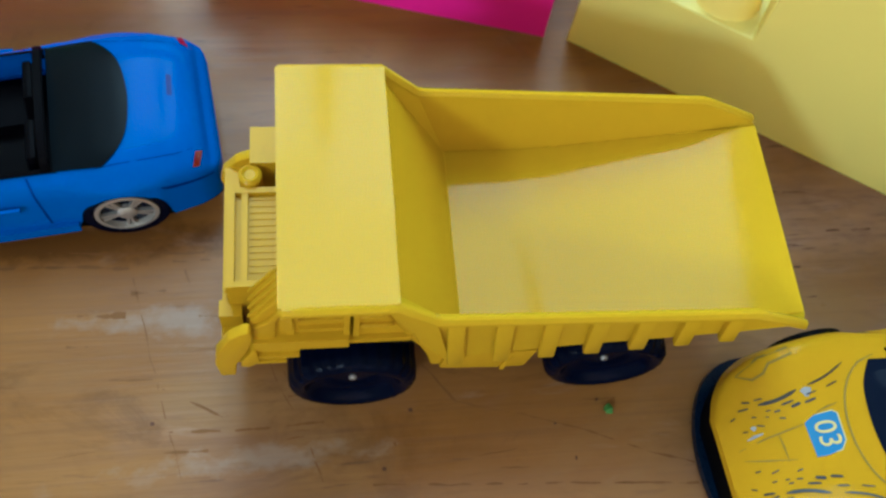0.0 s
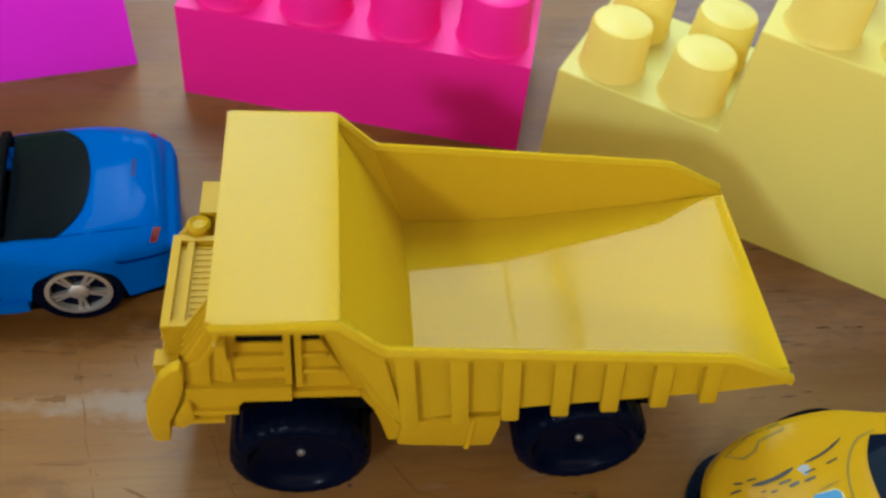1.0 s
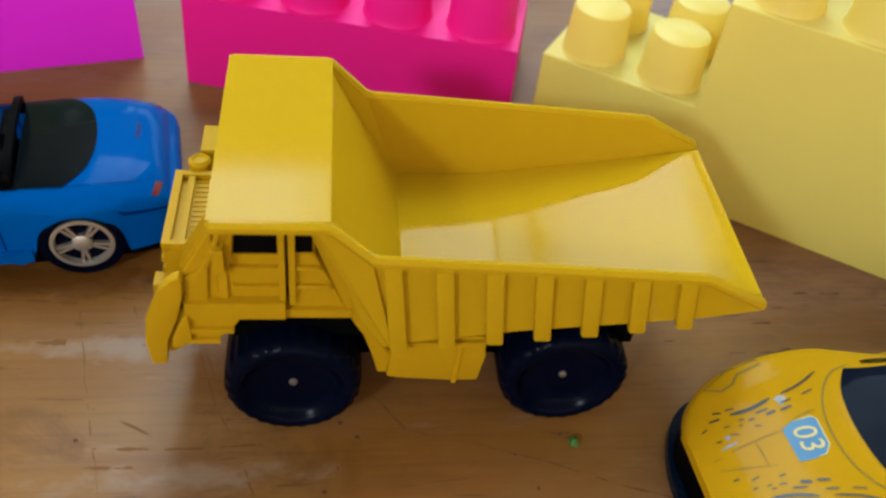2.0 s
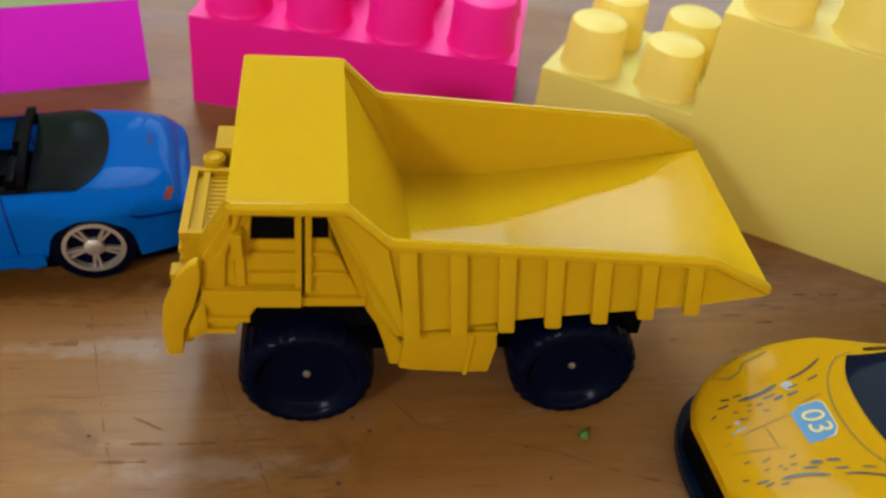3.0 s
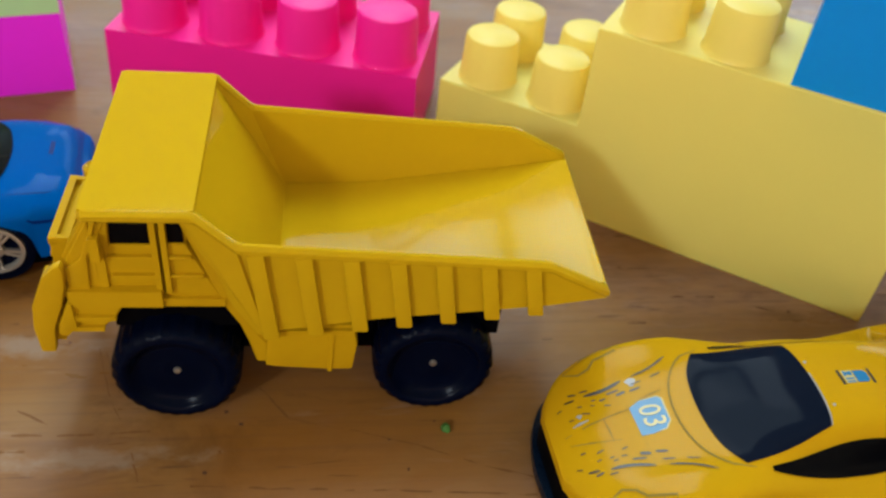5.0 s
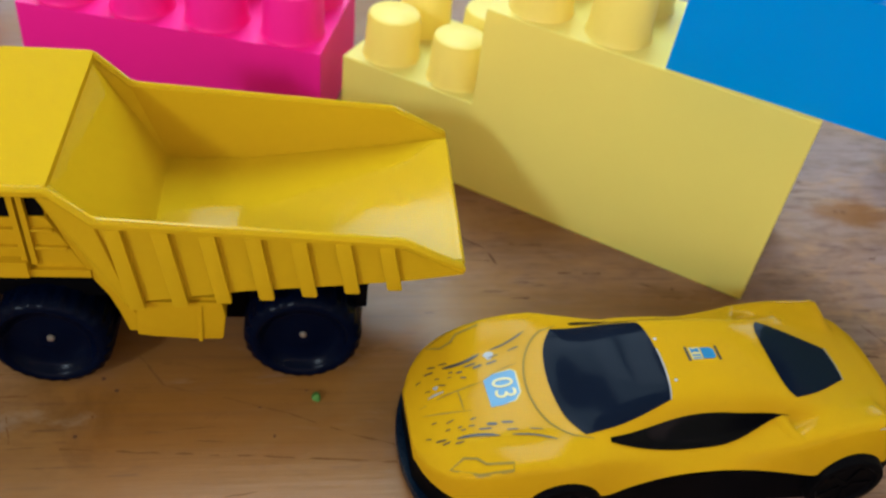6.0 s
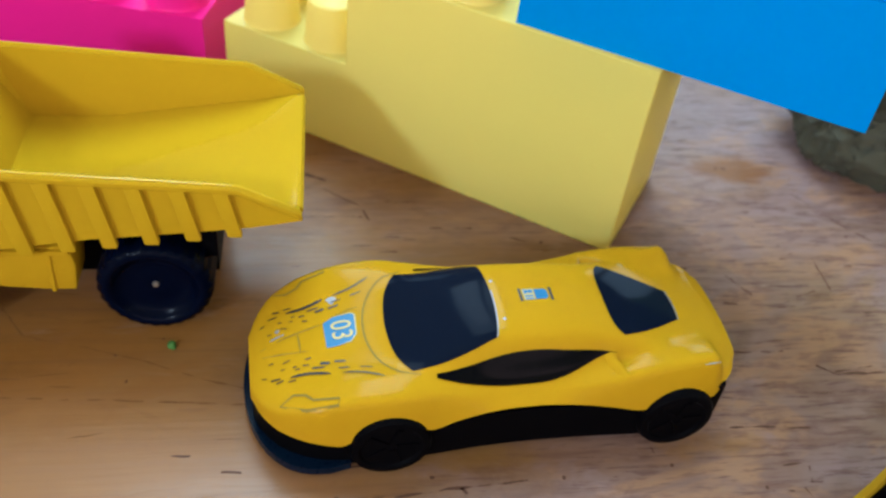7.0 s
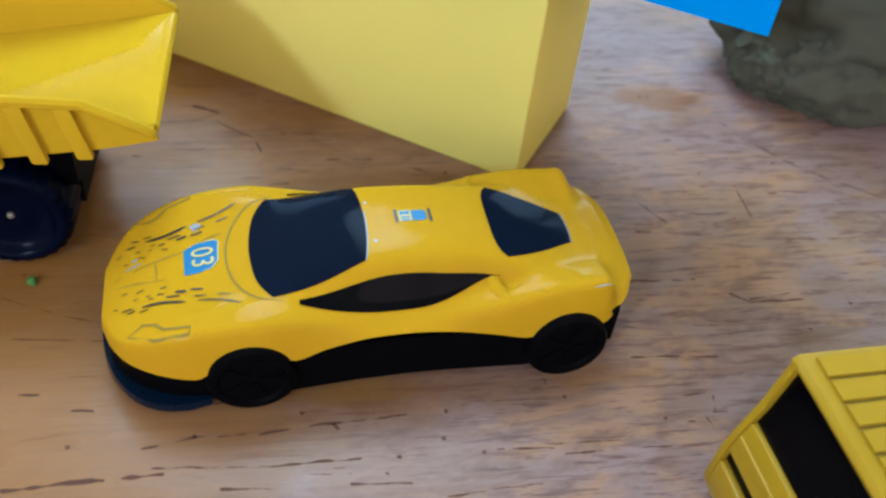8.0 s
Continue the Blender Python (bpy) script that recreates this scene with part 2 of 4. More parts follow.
FAINT = material("faint_wood_scratch", (0.17, 0.075, 0.022), 0.6, spread=0.3, grain=900, specular=0.15)
CRUMB = material("green_crumb", (0.05, 0.16, 0.02), 0.7)
CLOTH = material("olive_cloth", (0.062, 0.058, 0.036), 0.9, spread=0.7, grain=160, bump=0.3, dirt=0.9, dirt_colour=(0.025, 0.025, 0.022))
WALL = material("beige_wall", (0.84, 0.72, 0.55), 0.9, spread=0.03, grain=12, bump=0.1)
CEILING = material("white_ceiling", (0.82, 0.81, 0.79), 0.9, spread=0.02, grain=10, bump=0.1)
FLOOR = material("pale_floor_tile", (0.52, 0.46, 0.38), 0.5, spread=0.1, grain=20, bump=0.1)
FRAME = material("white_window_frame", (0.78, 0.78, 0.76), 0.4, spread=0.03, grain=60, bump=0.05)


# ---- mesh helpers, lengths in millimetres ----
def part(name, bm, mat, parent=None, label="", smooth=35):
    bmesh.ops.recalc_face_normals(bm, faces=bm.faces)
    me = bpy.data.meshes.new(name)
    bm.to_mesh(me)
    bm.free()
    me.transform(Matrix.Scale(MM, 4))
    me.materials.append(mat)
    me.polygons.foreach_set("use_smooth", [True] * len(me.polygons))
    me.set_sharp_from_angle(angle=radians(smooth))
    ob = new(name, me)
    if parent:
        ob.parent = parent
    return tagged(ob, label)


def thing(name, m, label, category, group=""):
    ob = new(name)
    ob.empty_display_size = 0.01
    ob.matrix_world = m
    return tagged(ob, label, category, group)


def at(x, y, z=0, rz=0):
    return pose(x * MM, y * MM, z * MM, 0, 0, rz)


def mixed(*bms):
    out = bmesh.new()
    for b in bms:
        me = bpy.data.meshes.new("tmp")
        b.to_mesh(me)
        b.free()
        out.from_mesh(me)
        bpy.data.meshes.remove(me)
    return out


def rounded(bm, width, segments=2):
    edges = [e for e in bm.edges if len(e.link_faces) == 2 and e.calc_face_angle(0) > 0.35]
    bmesh.ops.bevel(bm, geom=edges, offset=width, segments=segments, profile=0.6, affect="EDGES", clamp_overlap=True)
    return bm


def box(x0, x1, y0, y1, z0, z1, r=0.25, segments=2, taper=0.0):
    bm = bmesh.new()
    vs = [bm.verts.new((x, y, z)) for z in (z0, z1) for x, y in ((x0, y0), (x1, y0), (x1, y1), (x0, y1))]
    if taper:
        cx, cy = (x0 + x1) / 2, (y0 + y1) / 2
        for v in vs[4:]:
            v.co.x += taper if v.co.x < cx else -taper
            v.co.y += taper if v.co.y < cy else -taper
    for f in ((0, 3, 2, 1), (4, 5, 6, 7), (0, 1, 5, 4), (1, 2, 6, 5), (2, 3, 7, 6), (3, 0, 4, 7)):
        bm.faces.new([vs[i] for i in f])
    return rounded(bm, r, segments) if r else bm


def prism(profile, y0, y1, r=0.2, segments=1):
    """A plate with an x-z outline, from y0 to y1."""
    bm = bmesh.new()
    a = [bm.verts.new((x, y0, z)) for x, z in profile]
    b = [bm.verts.new((x, y1, z)) for x, z in profile]
    bm.faces.new(a)
    bm.faces.new(b[::-1])
    for i in range(len(a)):
        j = (i + 1) % len(a)
        bm.faces.new((a[j], a[i], b[i], b[j]))
    bmesh.ops.recalc_face_normals(bm, faces=bm.faces)
    return rounded(bm, r, segments) if r else bm


def strip(line, depth, y0, y1, r=0.2):
    """A bar that follows an x-z line, its top on the line."""
    return prism(list(line) + [(x, z - depth) for x, z in reversed(line)], y0, y1, r)


def turned(profile, axis="y", centre=(0, 0, 0), steps=40):
    """A lathe form: profile of (radius, along)."""
    bm = bmesh.new()
    rings = []
    for r, h in profile:
        ring = []
        for k in range(steps):
            a = 2 * math.pi * k / steps
            p = {"y": (r * math.cos(a), h, r * math.sin(a)), "z": (r * math.cos(a), r * math.sin(a), h), "x": (h, r * math.cos(a), r * math.sin(a))}[axis]
            ring.append(bm.verts.new(Vector(p) + Vector(centre)))
        rings.append(ring)
    for a, b in zip(rings, rings[1:]):
        for k in range(steps):
            bm.faces.new((a[k], a[(k + 1) % steps], b[(k + 1) % steps], b[k]))
    bm.faces.new(rings[0][::-1])
    bm.faces.new(rings[-1])
    return bm


def grid_mesh(points):
    """A sheet from rows of points."""
    bm = bmesh.new()
    rows = [[bm.verts.new(p) for p in row] for row in points]
    for a, b in zip(rows, rows[1:]):
        for i in range(len(a) - 1):
            bm.faces.new((a[i], a[i + 1], b[i + 1], b[i]))
    return bm


def plate(outline, z0, z1):
    """A plate with an x-y outline."""
    bm = bmesh.new()
    a = [bm.verts.new((x, y, z0)) for x, y in outline]
    b = [bm.verts.new((x, y, z1)) for x, y in outline]
    bm.faces.new(a[::-1])
    bm.faces.new(b)
    for i in range(len(a)):
        j = (i + 1) % len(a)
        bm.faces.new((a[i], a[j], b[j], b[i]))
    return bm


def table_of(rows, u):
    """Smooth values between rows of (u, values...)."""
    us = [r[0] for r in rows]
    u = min(max(u, us[0]), us[-1])
    i = max(0, min(len(us) - 2, sum(1 for k in us if k <= u) - 1))
    t = (u - us[i]) / (us[i + 1] - us[i])
    out = []
    for k in range(1, len(rows[0])):
        p1, p2 = rows[i][k], rows[i + 1][k]
        p0 = rows[i - 1][k] if i else p1
        p3 = rows[i + 2][k] if i + 2 < len(rows) else p2
        h0, h1, h2 = us[i] - us[i - 1] if i else us[i + 1] - us[i], us[i + 1] - us[i], us[i + 2] - us[i + 1] if i + 2 < len(rows) else us[i + 1] - us[i]
        m1 = 0.5 * ((p2 - p1) / h1 + (p1 - p0) / h0) * h1
        m2 = 0.5 * ((p3 - p2) / h2 + (p2 - p1) / h1) * h1
        if (p2 - p1) * m1 < 0:
            m1 = 0
        if (p2 - p1) * m2 < 0:
            m2 = 0
        out.append((2 * t ** 3 - 3 * t ** 2 + 1) * p1 + (t ** 3 - 2 * t ** 2 + t) * m1 + (-2 * t ** 3 + 3 * t ** 2) * p2 + (t ** 3 - t ** 2) * m2)
    return out


# ---- the unseen room and the table ----
def slab(name, x0, x1, y0, y1, z0, z1, mat, label):
    bm = box(x0, x1, y0, y1, z0, z1, 0)
    return tagged(part(name, bm, mat, None, label), category=name.split("_")[0], kind="structure")


# room shell out of view; beige walls and pale floor bounce warm fill
slab("floor", -1750, 1950, -1950, 1450, -850, -750, FLOOR, "unseen plain pale tiled floor, added to bounce light")
slab("ceiling", -1750, 1950, -1950, 1450, 3200, 3300, CEILING, "unseen plain white painted ceiling, added to close the room")
slab("wall_east", 1800, 1950, -1800, 1300, -750, 3200, WALL, "unseen plain beige wall, added to bounce warm light")


def wall_with_holes(name, far, thick, a0, a1, holes):
    """A wall of butted pieces round openings (from, to, low, high) that lie one above another, joined in one mesh."""
    lo, hi = min(h[0] for h in holes), max(h[1] for h in holes)
    rects = [(a0, lo, -750, 3200), (hi, a1, -750, 3200)]
    z = -750
    for o0, o1, h0, h1 in holes:
        rects.append((lo, hi, z, h0))
        if o0 > lo:
            rects.append((lo, o0, h0, h1))
        if o1 < hi:
            rects.append((o1, hi, h0, h1))
        z = h1
    rects.append((lo, hi, z, 3200))
    parts = [box(p, q, far, far + thick, r, t, 0) for p, q, r, t in rects]
    ob = part(name, mixed(*parts), WALL, None, "unseen plain beige wall with a window opening, added to bounce warm light")
    return tagged(ob, category="wall", kind="structure")


wall_with_holes("wall_north", 1300, 150, -1750, 1950, [(-1300, 1700, 370, 800), (-410, 510, 1140, 3110)])
wall_with_holes("wall_south", -1950, 150, -1750, 1950, [(-1150, 1350, 550, 1080), (-1565, -1215, 1120, 1490)])
slab("wall_west", -1750, -1600, -1800, 1300, -750, 3200, WALL, "unseen plain beige wall, added to bounce warm light")


def window(name, m, w, h, bars):
    root = thing(name, m, "unseen white-framed window around a daylight or fill lamp", "window")
    root["kind"] = "structure"
    part("window_frame", mixed(box(-w / 2, w / 2, -25, 25, -h / 2, -h / 2 + 40, 3), box(-w / 2, w / 2, -25, 25, h / 2 - 40, h / 2, 3),
                               box(-w / 2, -w / 2 + 40, -25, 25, -h / 2 + 40, h / 2 - 40, 3), box(w / 2 - 40, w / 2, -25, 25, -h / 2 + 40, h / 2 - 40, 3)), FRAME, root)
    for k in range(bars):
        x = -w / 2 + w * (k + 1) / (bars + 1)
        part("window_bar", box(x - 18, x + 18, -20, 20, -h / 2 + 40, h / 2 - 40, 3), FRAME, root)


window("window_1", at(200, 1325, 585), 2996, 426, 4)
window("window_3", at(50, 1330, 2125), 916, 1966, 1)
window("window_2", at(-1390, -1830, 1305), 346, 366, 0)
# unseen frame added round the warm fill lamp
window("fill_window", at(100, -1830, 815), 2496, 526, 3)

TABLE = thing("table", at(60, 60, 0), "worn varnished wooden table with scratches and dark grain", "table")
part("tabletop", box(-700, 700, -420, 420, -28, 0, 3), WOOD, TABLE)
for _x in (-620, 620):
    for _y in (-350, 350):
        part("leg", box(_x - 28, _x + 28, _y - 28, _y + 28, -750, -29, 3), WOOD, TABLE)


# ---- toy blocks ----
def toy_block(name, m, length, depth, height, columns, rows, mat, label, stud_r=5.4, stud_h=9.0, step=None, skip=(), corner=1.6):
    """A hollow moulded block with round studs; step: (length, height) of a lower end."""
    root = thing(name, m, label, "toy block", "building blocks")
    if step:
        s, low = step
        bm = prism([(0, 0), (length, 0), (length, height), (s, height), (s, low), (0, low)], 0, depth, corner * 0.6, 3)
    else:
        bm = box(0, length, 0, depth, 0, height, corner, 3, taper=0.35)
    part("body", bm, mat, root)
    for i in range(columns):
        for j in range(rows):
            if (i, j) in skip:
                continue
            x, y = length * (i + 0.5) / columns, depth * (j + 0.5) / rows
            z = step[1] if step and x < step[0] else height
            r = stud_r
            part("stud", turned([(r + 0.5, z - 0.3), (r + 0.2, z + 0.3), (r, z + 1), (r - 0.35, z + stud_h - 1.0), (r - 0.6, z + stud_h - 0.35), (r - 1.2, z + stud_h)], "z", (x, y, 0), 32), mat, root)
    return root


toy_block("toy_block", at(-22.2, 80.6, 0, -15.2), 63.4, 31, 18.6, 4, 2, BLOCK_PINK, "hot pink plastic toy building block with round studs", 6.3, 10)
toy_block("toy_block", at(43.0, 63.1, 0, -34.0), 86.5, 27, 39, 6, 2, BLOCK_YELLOW, "pale yellow stepped plastic toy block with round studs", 5.5, 9.0, (28.5, 19.6),
          skip=((4, 0), (5, 0), (4, 1), (5, 1)), corner=0.8)
toy_block("toy_block", at(93.8, 29.5, 39.0, -32.6), 57.2, 28, 19.5, 4, 2, BLOCK_BLUE, "bright blue plastic toy block lying on a yellow block", 5.5, 9.0, corner=2.8)
_c = (math.cos(radians(14)), math.sin(radians(14)))
toy_block("toy_block", at(-31.6 - 62 * _c[0], 88.8 - 62 * _c[1], 0, 14), 62, 31, 17.6, 4, 2, BLOCK_MAGENTA, "magenta plastic toy block under a green block", 6.2, 4.0,
          skip=tuple((i, j) for i in range(4) for j in range(2)))
toy_block("toy_block", at(-31.9 - 62 * _c[0], 89.0 - 62 * _c[1], 17.6, 14), 62, 31, 18, 4, 2, BLOCK_GREEN, "pale green plastic toy block stacked on a magenta block", 6.2, 9.0)
toy_block("toy_block", at(173, 44, 30, -20), 58, 28, 19.5, 4, 2, BLOCK_GREEN, "pale green plastic toy block lying on an olive cloth bag", 5.5, 9.0)


# ---- olive bag beside the blocks ----
def lumpy(cx, cy, cz, rx, ry, rz, seed, wrinkle=1.0):
    """A sagging crumpled heap of cloth, flat where it touches the table."""
    bm = bmesh.new()
    bmesh.ops.create_icosphere(bm, subdivisions=5, radius=1.0)
    shift = Vector((seed, seed * 0.7, 1.3))
    for v in bm.verts:
        d = v.co.normalized()
        lump = noise.noise(d * 1.7 + shift) * 0.16 + noise.noise(d * 4.2 + shift) * 0.09 + noise.noise(d * 10 + shift) * 0.025
        crease = abs(noise.noise(Vector((d.x * 5.5, d.y * 5.5, d.z * 1.6)) + shift)) * 0.16 * wrinkle
        p = d * (1 + lump - crease)
        v.co = Vector((cx + p.x * rx, cy + p.y * ry, max(0.0, cz + p.z * rz)))
    return bm


def cloth_bag(m):
    root = thing("cloth_bag", m, "crumpled olive patterned cloth bag on the table", "bag")
    part("body", lumpy(0, 0, 15, 34, 24, 18, 0.0), CLOTH, root, smooth=60)
    part("fold", lumpy(-6, -17, 7, 17, 8, 10, 4.0, 1.4), CLOTH, root, "bulging creased front fold", 60)
    part("fold", lumpy(-20, -11, 6, 9, 10, 8, 9.0, 1.4), CLOTH, root, "slumped side fold", 60)
    return root


cloth_bag(at(196.5, 50.5, 0, -15))


# ---- dump truck, x along the truck, y across it from its middle ----
def dump_truck(m):
    root = thing("toy_dump_truck", m, "bright yellow die-cast toy dump truck with black wheels", "toy truck")
    rim = [(-8.7, 38.15), (4.5, 38.15), (9.5, 33.1), (49.6, 30.6), (58.6, 25.9)]

    # tipping body: floor and front wall in one piece, slanted linings, side plates, rims
    floor = prism([(4.4, 37.4), (13.9, 19.9), (26.4, 20.4), (58.3, 25.7), (58.8, 24.9), (58.2, 23.5), (51, 21.9), (40, 20.7), (28, 19.3), (12.3, 16.6), (2.6, 36.2)], -14.3, 14.3, 0.12, 1)
    linings = []
    for s in (-1, 1):
        top = [(4.3, 37.35), (9.3, 32.4), (26.4, 31.4), (49.6, 29.9), (58.2, 25.5)]
        low = [(4.5, 37.3), (13.9, 19.9), (26.4, 20.4), (49.6, 23.9), (58.3, 25.7)]
        linings.append(grid_mesh([[(x, s * 14.95, z) for x, z in top], [(x, s * 14.2, z) for x, z in low]]))
    sheet = []
    for i in range(96):
        x = 14.0 + 43.7 * i / 95
        line = []
        for j in range(60):
            y = -14.1 + 28.2 * j / 59
            lump = noise.noise(Vector((x * 0.35, y * 0.35, 3.0)))
            rise = 0.05 + 0.010 * lump
            if i in (0, 95) or j in (0, 59):
                rise = 0.0
            line.append((x, y, 19.905 + (x - 13.9) * 0.04 + 0.1262 * 0.5 * math.log(1 + math.exp((x - 26.4) / 0.5)) + rise))
        sheet.append(line)
    body = part("tipping_body", mixed(floor, grid_mesh(sheet), *linings), TRUCK_YELLOW, root, "glossy yellow open load bed", 25)
    body.matrix_local = pose(0, 0, 0.03) @ pose(0, 0, 0, 1.2) @ pose(0, 0, -0.03)
    part("canopy", box(-8.66, 4.6, -15.6, 15.6, 36.6, 38.19, 0.12, 2), TRUCK_YELLOW, body)
    for s in (-1, 1):
        y0, y1 = (14.97, 16.4) if s > 0 else (-16.4, -14.97)
        part("rim", strip(rim, 1.7, y0, y1, 0.5), TRUCK_YELLOW, body)
        y0, y1 = (14.98, 15.32) if s > 0 else (-15.32, -14.98)
        part("side_plate", prism([(2.6, 36.6), (4.4, 36.6), (9.5, 31.8), (49.6, 29.4), (58.6, 24.8), (58.6, 23.6), (50.9, 22.1), (40.6, 20.9), (28.2, 19.6), (12.0, 16.9), (4.9, 31.0)], y0, y1, 0.1), TRUCK_YELLOW, body)
        y0, y1 = (14.98, 15.8) if s > 0 else (-15.8, -14.98)
        part("gusset", prism([(3.0, 36.5), (4.6, 36.5), (9.4, 31.9), (9.6, 30.9), (12.6, 16.9), (12.0, 16.6), (6.0, 30.4)], y0, y1, 0.15), TRUCK_YELLOW, body)
        y0, y1 = (15.3, 16.35) if s > 0 else (-16.35, -15.3)
        for k in range(7):
            x = 10.5 + 5.95 * k
            zt, zb = 31.7 - 0.061 * (x - 9.5), 16.5 + 0.77 * k
            part("rib", prism([(x, zt), (x + 2.1, zt), (x + 3.75, zb + 0.2), (x + 3.5, zb), (x + 1.9, zb), (x + 1.6, zb + 0.2)], y0, y1, 0.25, 2), TRUCK_YELLOW, body)

    # cab and deck
    cab = part("cab", mixed(box(-8.4, -7.3, -13.4, -1.5, 22, 36.2, 0.2), box(-7.4, -0.62, -13.0, -9.5, 22, 30.2, 0.2), prism([(-0.2, 21.2), (6.6, 21.2), (2.7, 30.4), (-0.2, 30.4)], -13.0, -9.5, 0.15),
                            prism([(-7.5, 30.0), (-6.5, 30.0), (-6.0, 36.6), (-7.2, 36.6)], -13.4, -12.0, 0.15), box(2.2, 2.8, -12.4, -1.5, 30.2, 36.6, 0.1),
                            box(-7.3, 2.6, -9.6, 12.8, 21, 30.0, 0.2)), CAST_YELLOW, root)
    part("window", box(-6.5, -1.2, -12.75, -12.3, 30.1, 36.5, 0), DARK_GLASS, cab, "dark tinted side window")
    part("window", box(0.2, 2.5, -12.75, -12.3, 30.1, 36.5, 0), DARK_GLASS, cab, "dark tinted side window")
    for z in (28.3, 25.2):
        part("door_ridge", box(-6.8, -1.3, -13.65, -12.6, z - 0.36, z + 0.36, 0.22), CAST_YELLOW, cab)
    for z in (28.3, 25.2):
        part("panel_ridge", prism([(0.5, z - 0.3), (6.2 - (z - 22.2) * 0.42, z - 0.3), (5.9 - (z - 22.2) * 0.42, z + 0.3), (0.5, z + 0.3)], -13.6, -12.6, 0.22), CAST_YELLOW, cab)
    for x in (-1.0, 0.18):
        part("door_post", box(x - 0.37, x + 0.37, -13.7, -12.5, 22.5, 36.6, 0.18), CAST_YELLOW, cab)
    part("mirror", box(-8.5, -7.3, -15.0, -13.7, 28.8, 32.5, 0.4, 3), CAST_YELLOW, cab)
    part("mirror_arm", prism([(-8.8, 31.5), (-8.2, 31.5), (-6.9, 36.0), (-7.6, 36.0)], -14.3, -13.6, 0.15), CAST_YELLOW, cab)
    # sloping louvred panel before the cab
    louvre = part("louvred_panel", prism([(-8.6, 34.4), (-8.2, 22), (-12.6, 22), (-12.4, 27.2)], -13.2, -8.8, 0.2), CAST_YELLOW, root)
    for k in range(4):
        y = -12.6 + 1.05 * k
        part("louvre", prism([(-8.5, 35.0), (-8.5, 34.2), (-12.3, 27.0), (-12.7, 27.6)], y, y + 0.45, 0.1), CAST_YELLOW, louvre)
    part("pillar_plate", prism([(-12.4, 22.4), (-9.7, 22.4), (-9.3, 28.5), (-6.5, 34.2), (-7.8, 34.2), (-10.3, 28.3), (-12.1, 26.7)], -13.75, -13.0, 0.25, 2), CAST_YELLOW, root)
    # radiator housing with a framed mesh top
    hood = part("radiator_housing", box(-15.2, -7.5, -8.6, 5.2, 13, 26.6, 0.35), CAST_YELLOW, root)
    part("radiator_frame", mixed(box(-15.3, -14.3, -8.6, 5.2, 26.4, 27.5, 0.25), box(-13.5, -12.7, -7.9, 4.5, 26.4, 27.3, 0.2), box(-14.4, -8.5, 4.35, 5.15, 26.4, 27.44, 0.2),
                                 box(-14.4, -8.5, -8.55, -7.75, 26.4, 27.44, 0.2)), CAST_YELLOW, hood)
    for k in range(13):
        y = -7.4 + 0.92 * k
        part("mesh_bar", box(-12.5, -8.4, y, y + 0.4, 26.5, 26.75, 0.05, 1), CAST_YELLOW, hood)
    for k in range(6):
        z = 15 + 1.7 * k
        part("grille_slat", box(-15.75, -15.1, -7.6, 4.2, z, z + 0.7, 0.15, 1), CAST_YELLOW, hood)
    part("headlamp_block", box(-16.6, -13.8, -10.2, -8.0, 16.5, 22.2, 0.6, 3), CAST_YELLOW, root)
    # air cleaner on the far deck
    cleaner = part("air_cleaner", box(-12.4, -8.0, 8.0, 13.4, 18, 28.6, 0.5), CAST_YELLOW, root)
    part("intake_pipe", turned([(0.5, 24.0), (1.5, 24.3), (1.5, 28.0), (1.1, 28.4), (0.7, 28.1)], "z", (-12.4, 6.6, 0), 20), CAST_YELLOW, cleaner)
    # fenders, steps and bumper
    for s in (-1, 1):
        def ys(a, b):
            return (a, b) if s > 0 else (-b, -a)
        fender = part("fender", box(-12.4, -0.7, *ys(9.0, 14.35), 20.6, 23.3, 0.45, 3), CAST_YELLOW, root)
        part("sill", box(-1.0, 7.2, *ys(9.0, 13.7), 20.2, 21.5, 0.25), CAST_YELLOW, root)
        steps = part("step_block", prism([(-12.7, 16.2), (-9.2, 16.2), (-7.2, 18.1), (-6.1, 20.0), (-6.1, 21.0), (-12.7, 21.0)], *ys(10, 14.0), 0.25), CAST_YELLOW, root)
        for z in (16.4, 18.3):
            part("step", box(-12.8, -8.8 + (z - 16.2) * 0.9, *ys(13.8, 14.6), z, z + 0.7, 0.25), CAST_YELLOW, steps)
        part("bumper_horn", prism([(x, z if s < 0 else 13 + (z - 13) * 0.55) for x, z in [(-13.5, 27.5), (-12.5, 28.0), (-12.2, 26.9), (-12.4, 24.5), (-13.3, 21.0), (-14.8, 17.0), (-15.3, 12.7), (-17.2, 12.7), (-17.5, 17.0), (-17.0, 21.0), (-15.0, 25.9)]],
                                  *ys(13.3, 14.8), 0.35, 2), CAST_YELLOW, root)
        part("bumper_end", prism([(-12.7, 21.3), (-12.1, 21.3), (-11.9, 17.2), (-13.4, 15.6), (-14.4, 16.0), (-14.2, 17.8)], *ys(12.6, 14.8), 0.25, 2), CAST_YELLOW, root)
        part("frame_strut", prism([(1.4, 36.4), (3.2, 36.4), (9.0, 19.6), (11.4, 14.4), (13.4, 11.5), (13.2, 9.0), (10.8, 9.0), (9.9, 13.0), (8.8, 16.4), (7.4, 19.0), (5.0, 25.6)],
                                  *ys(12.2, 13.4), 0.25), CAST_YELLOW, root)
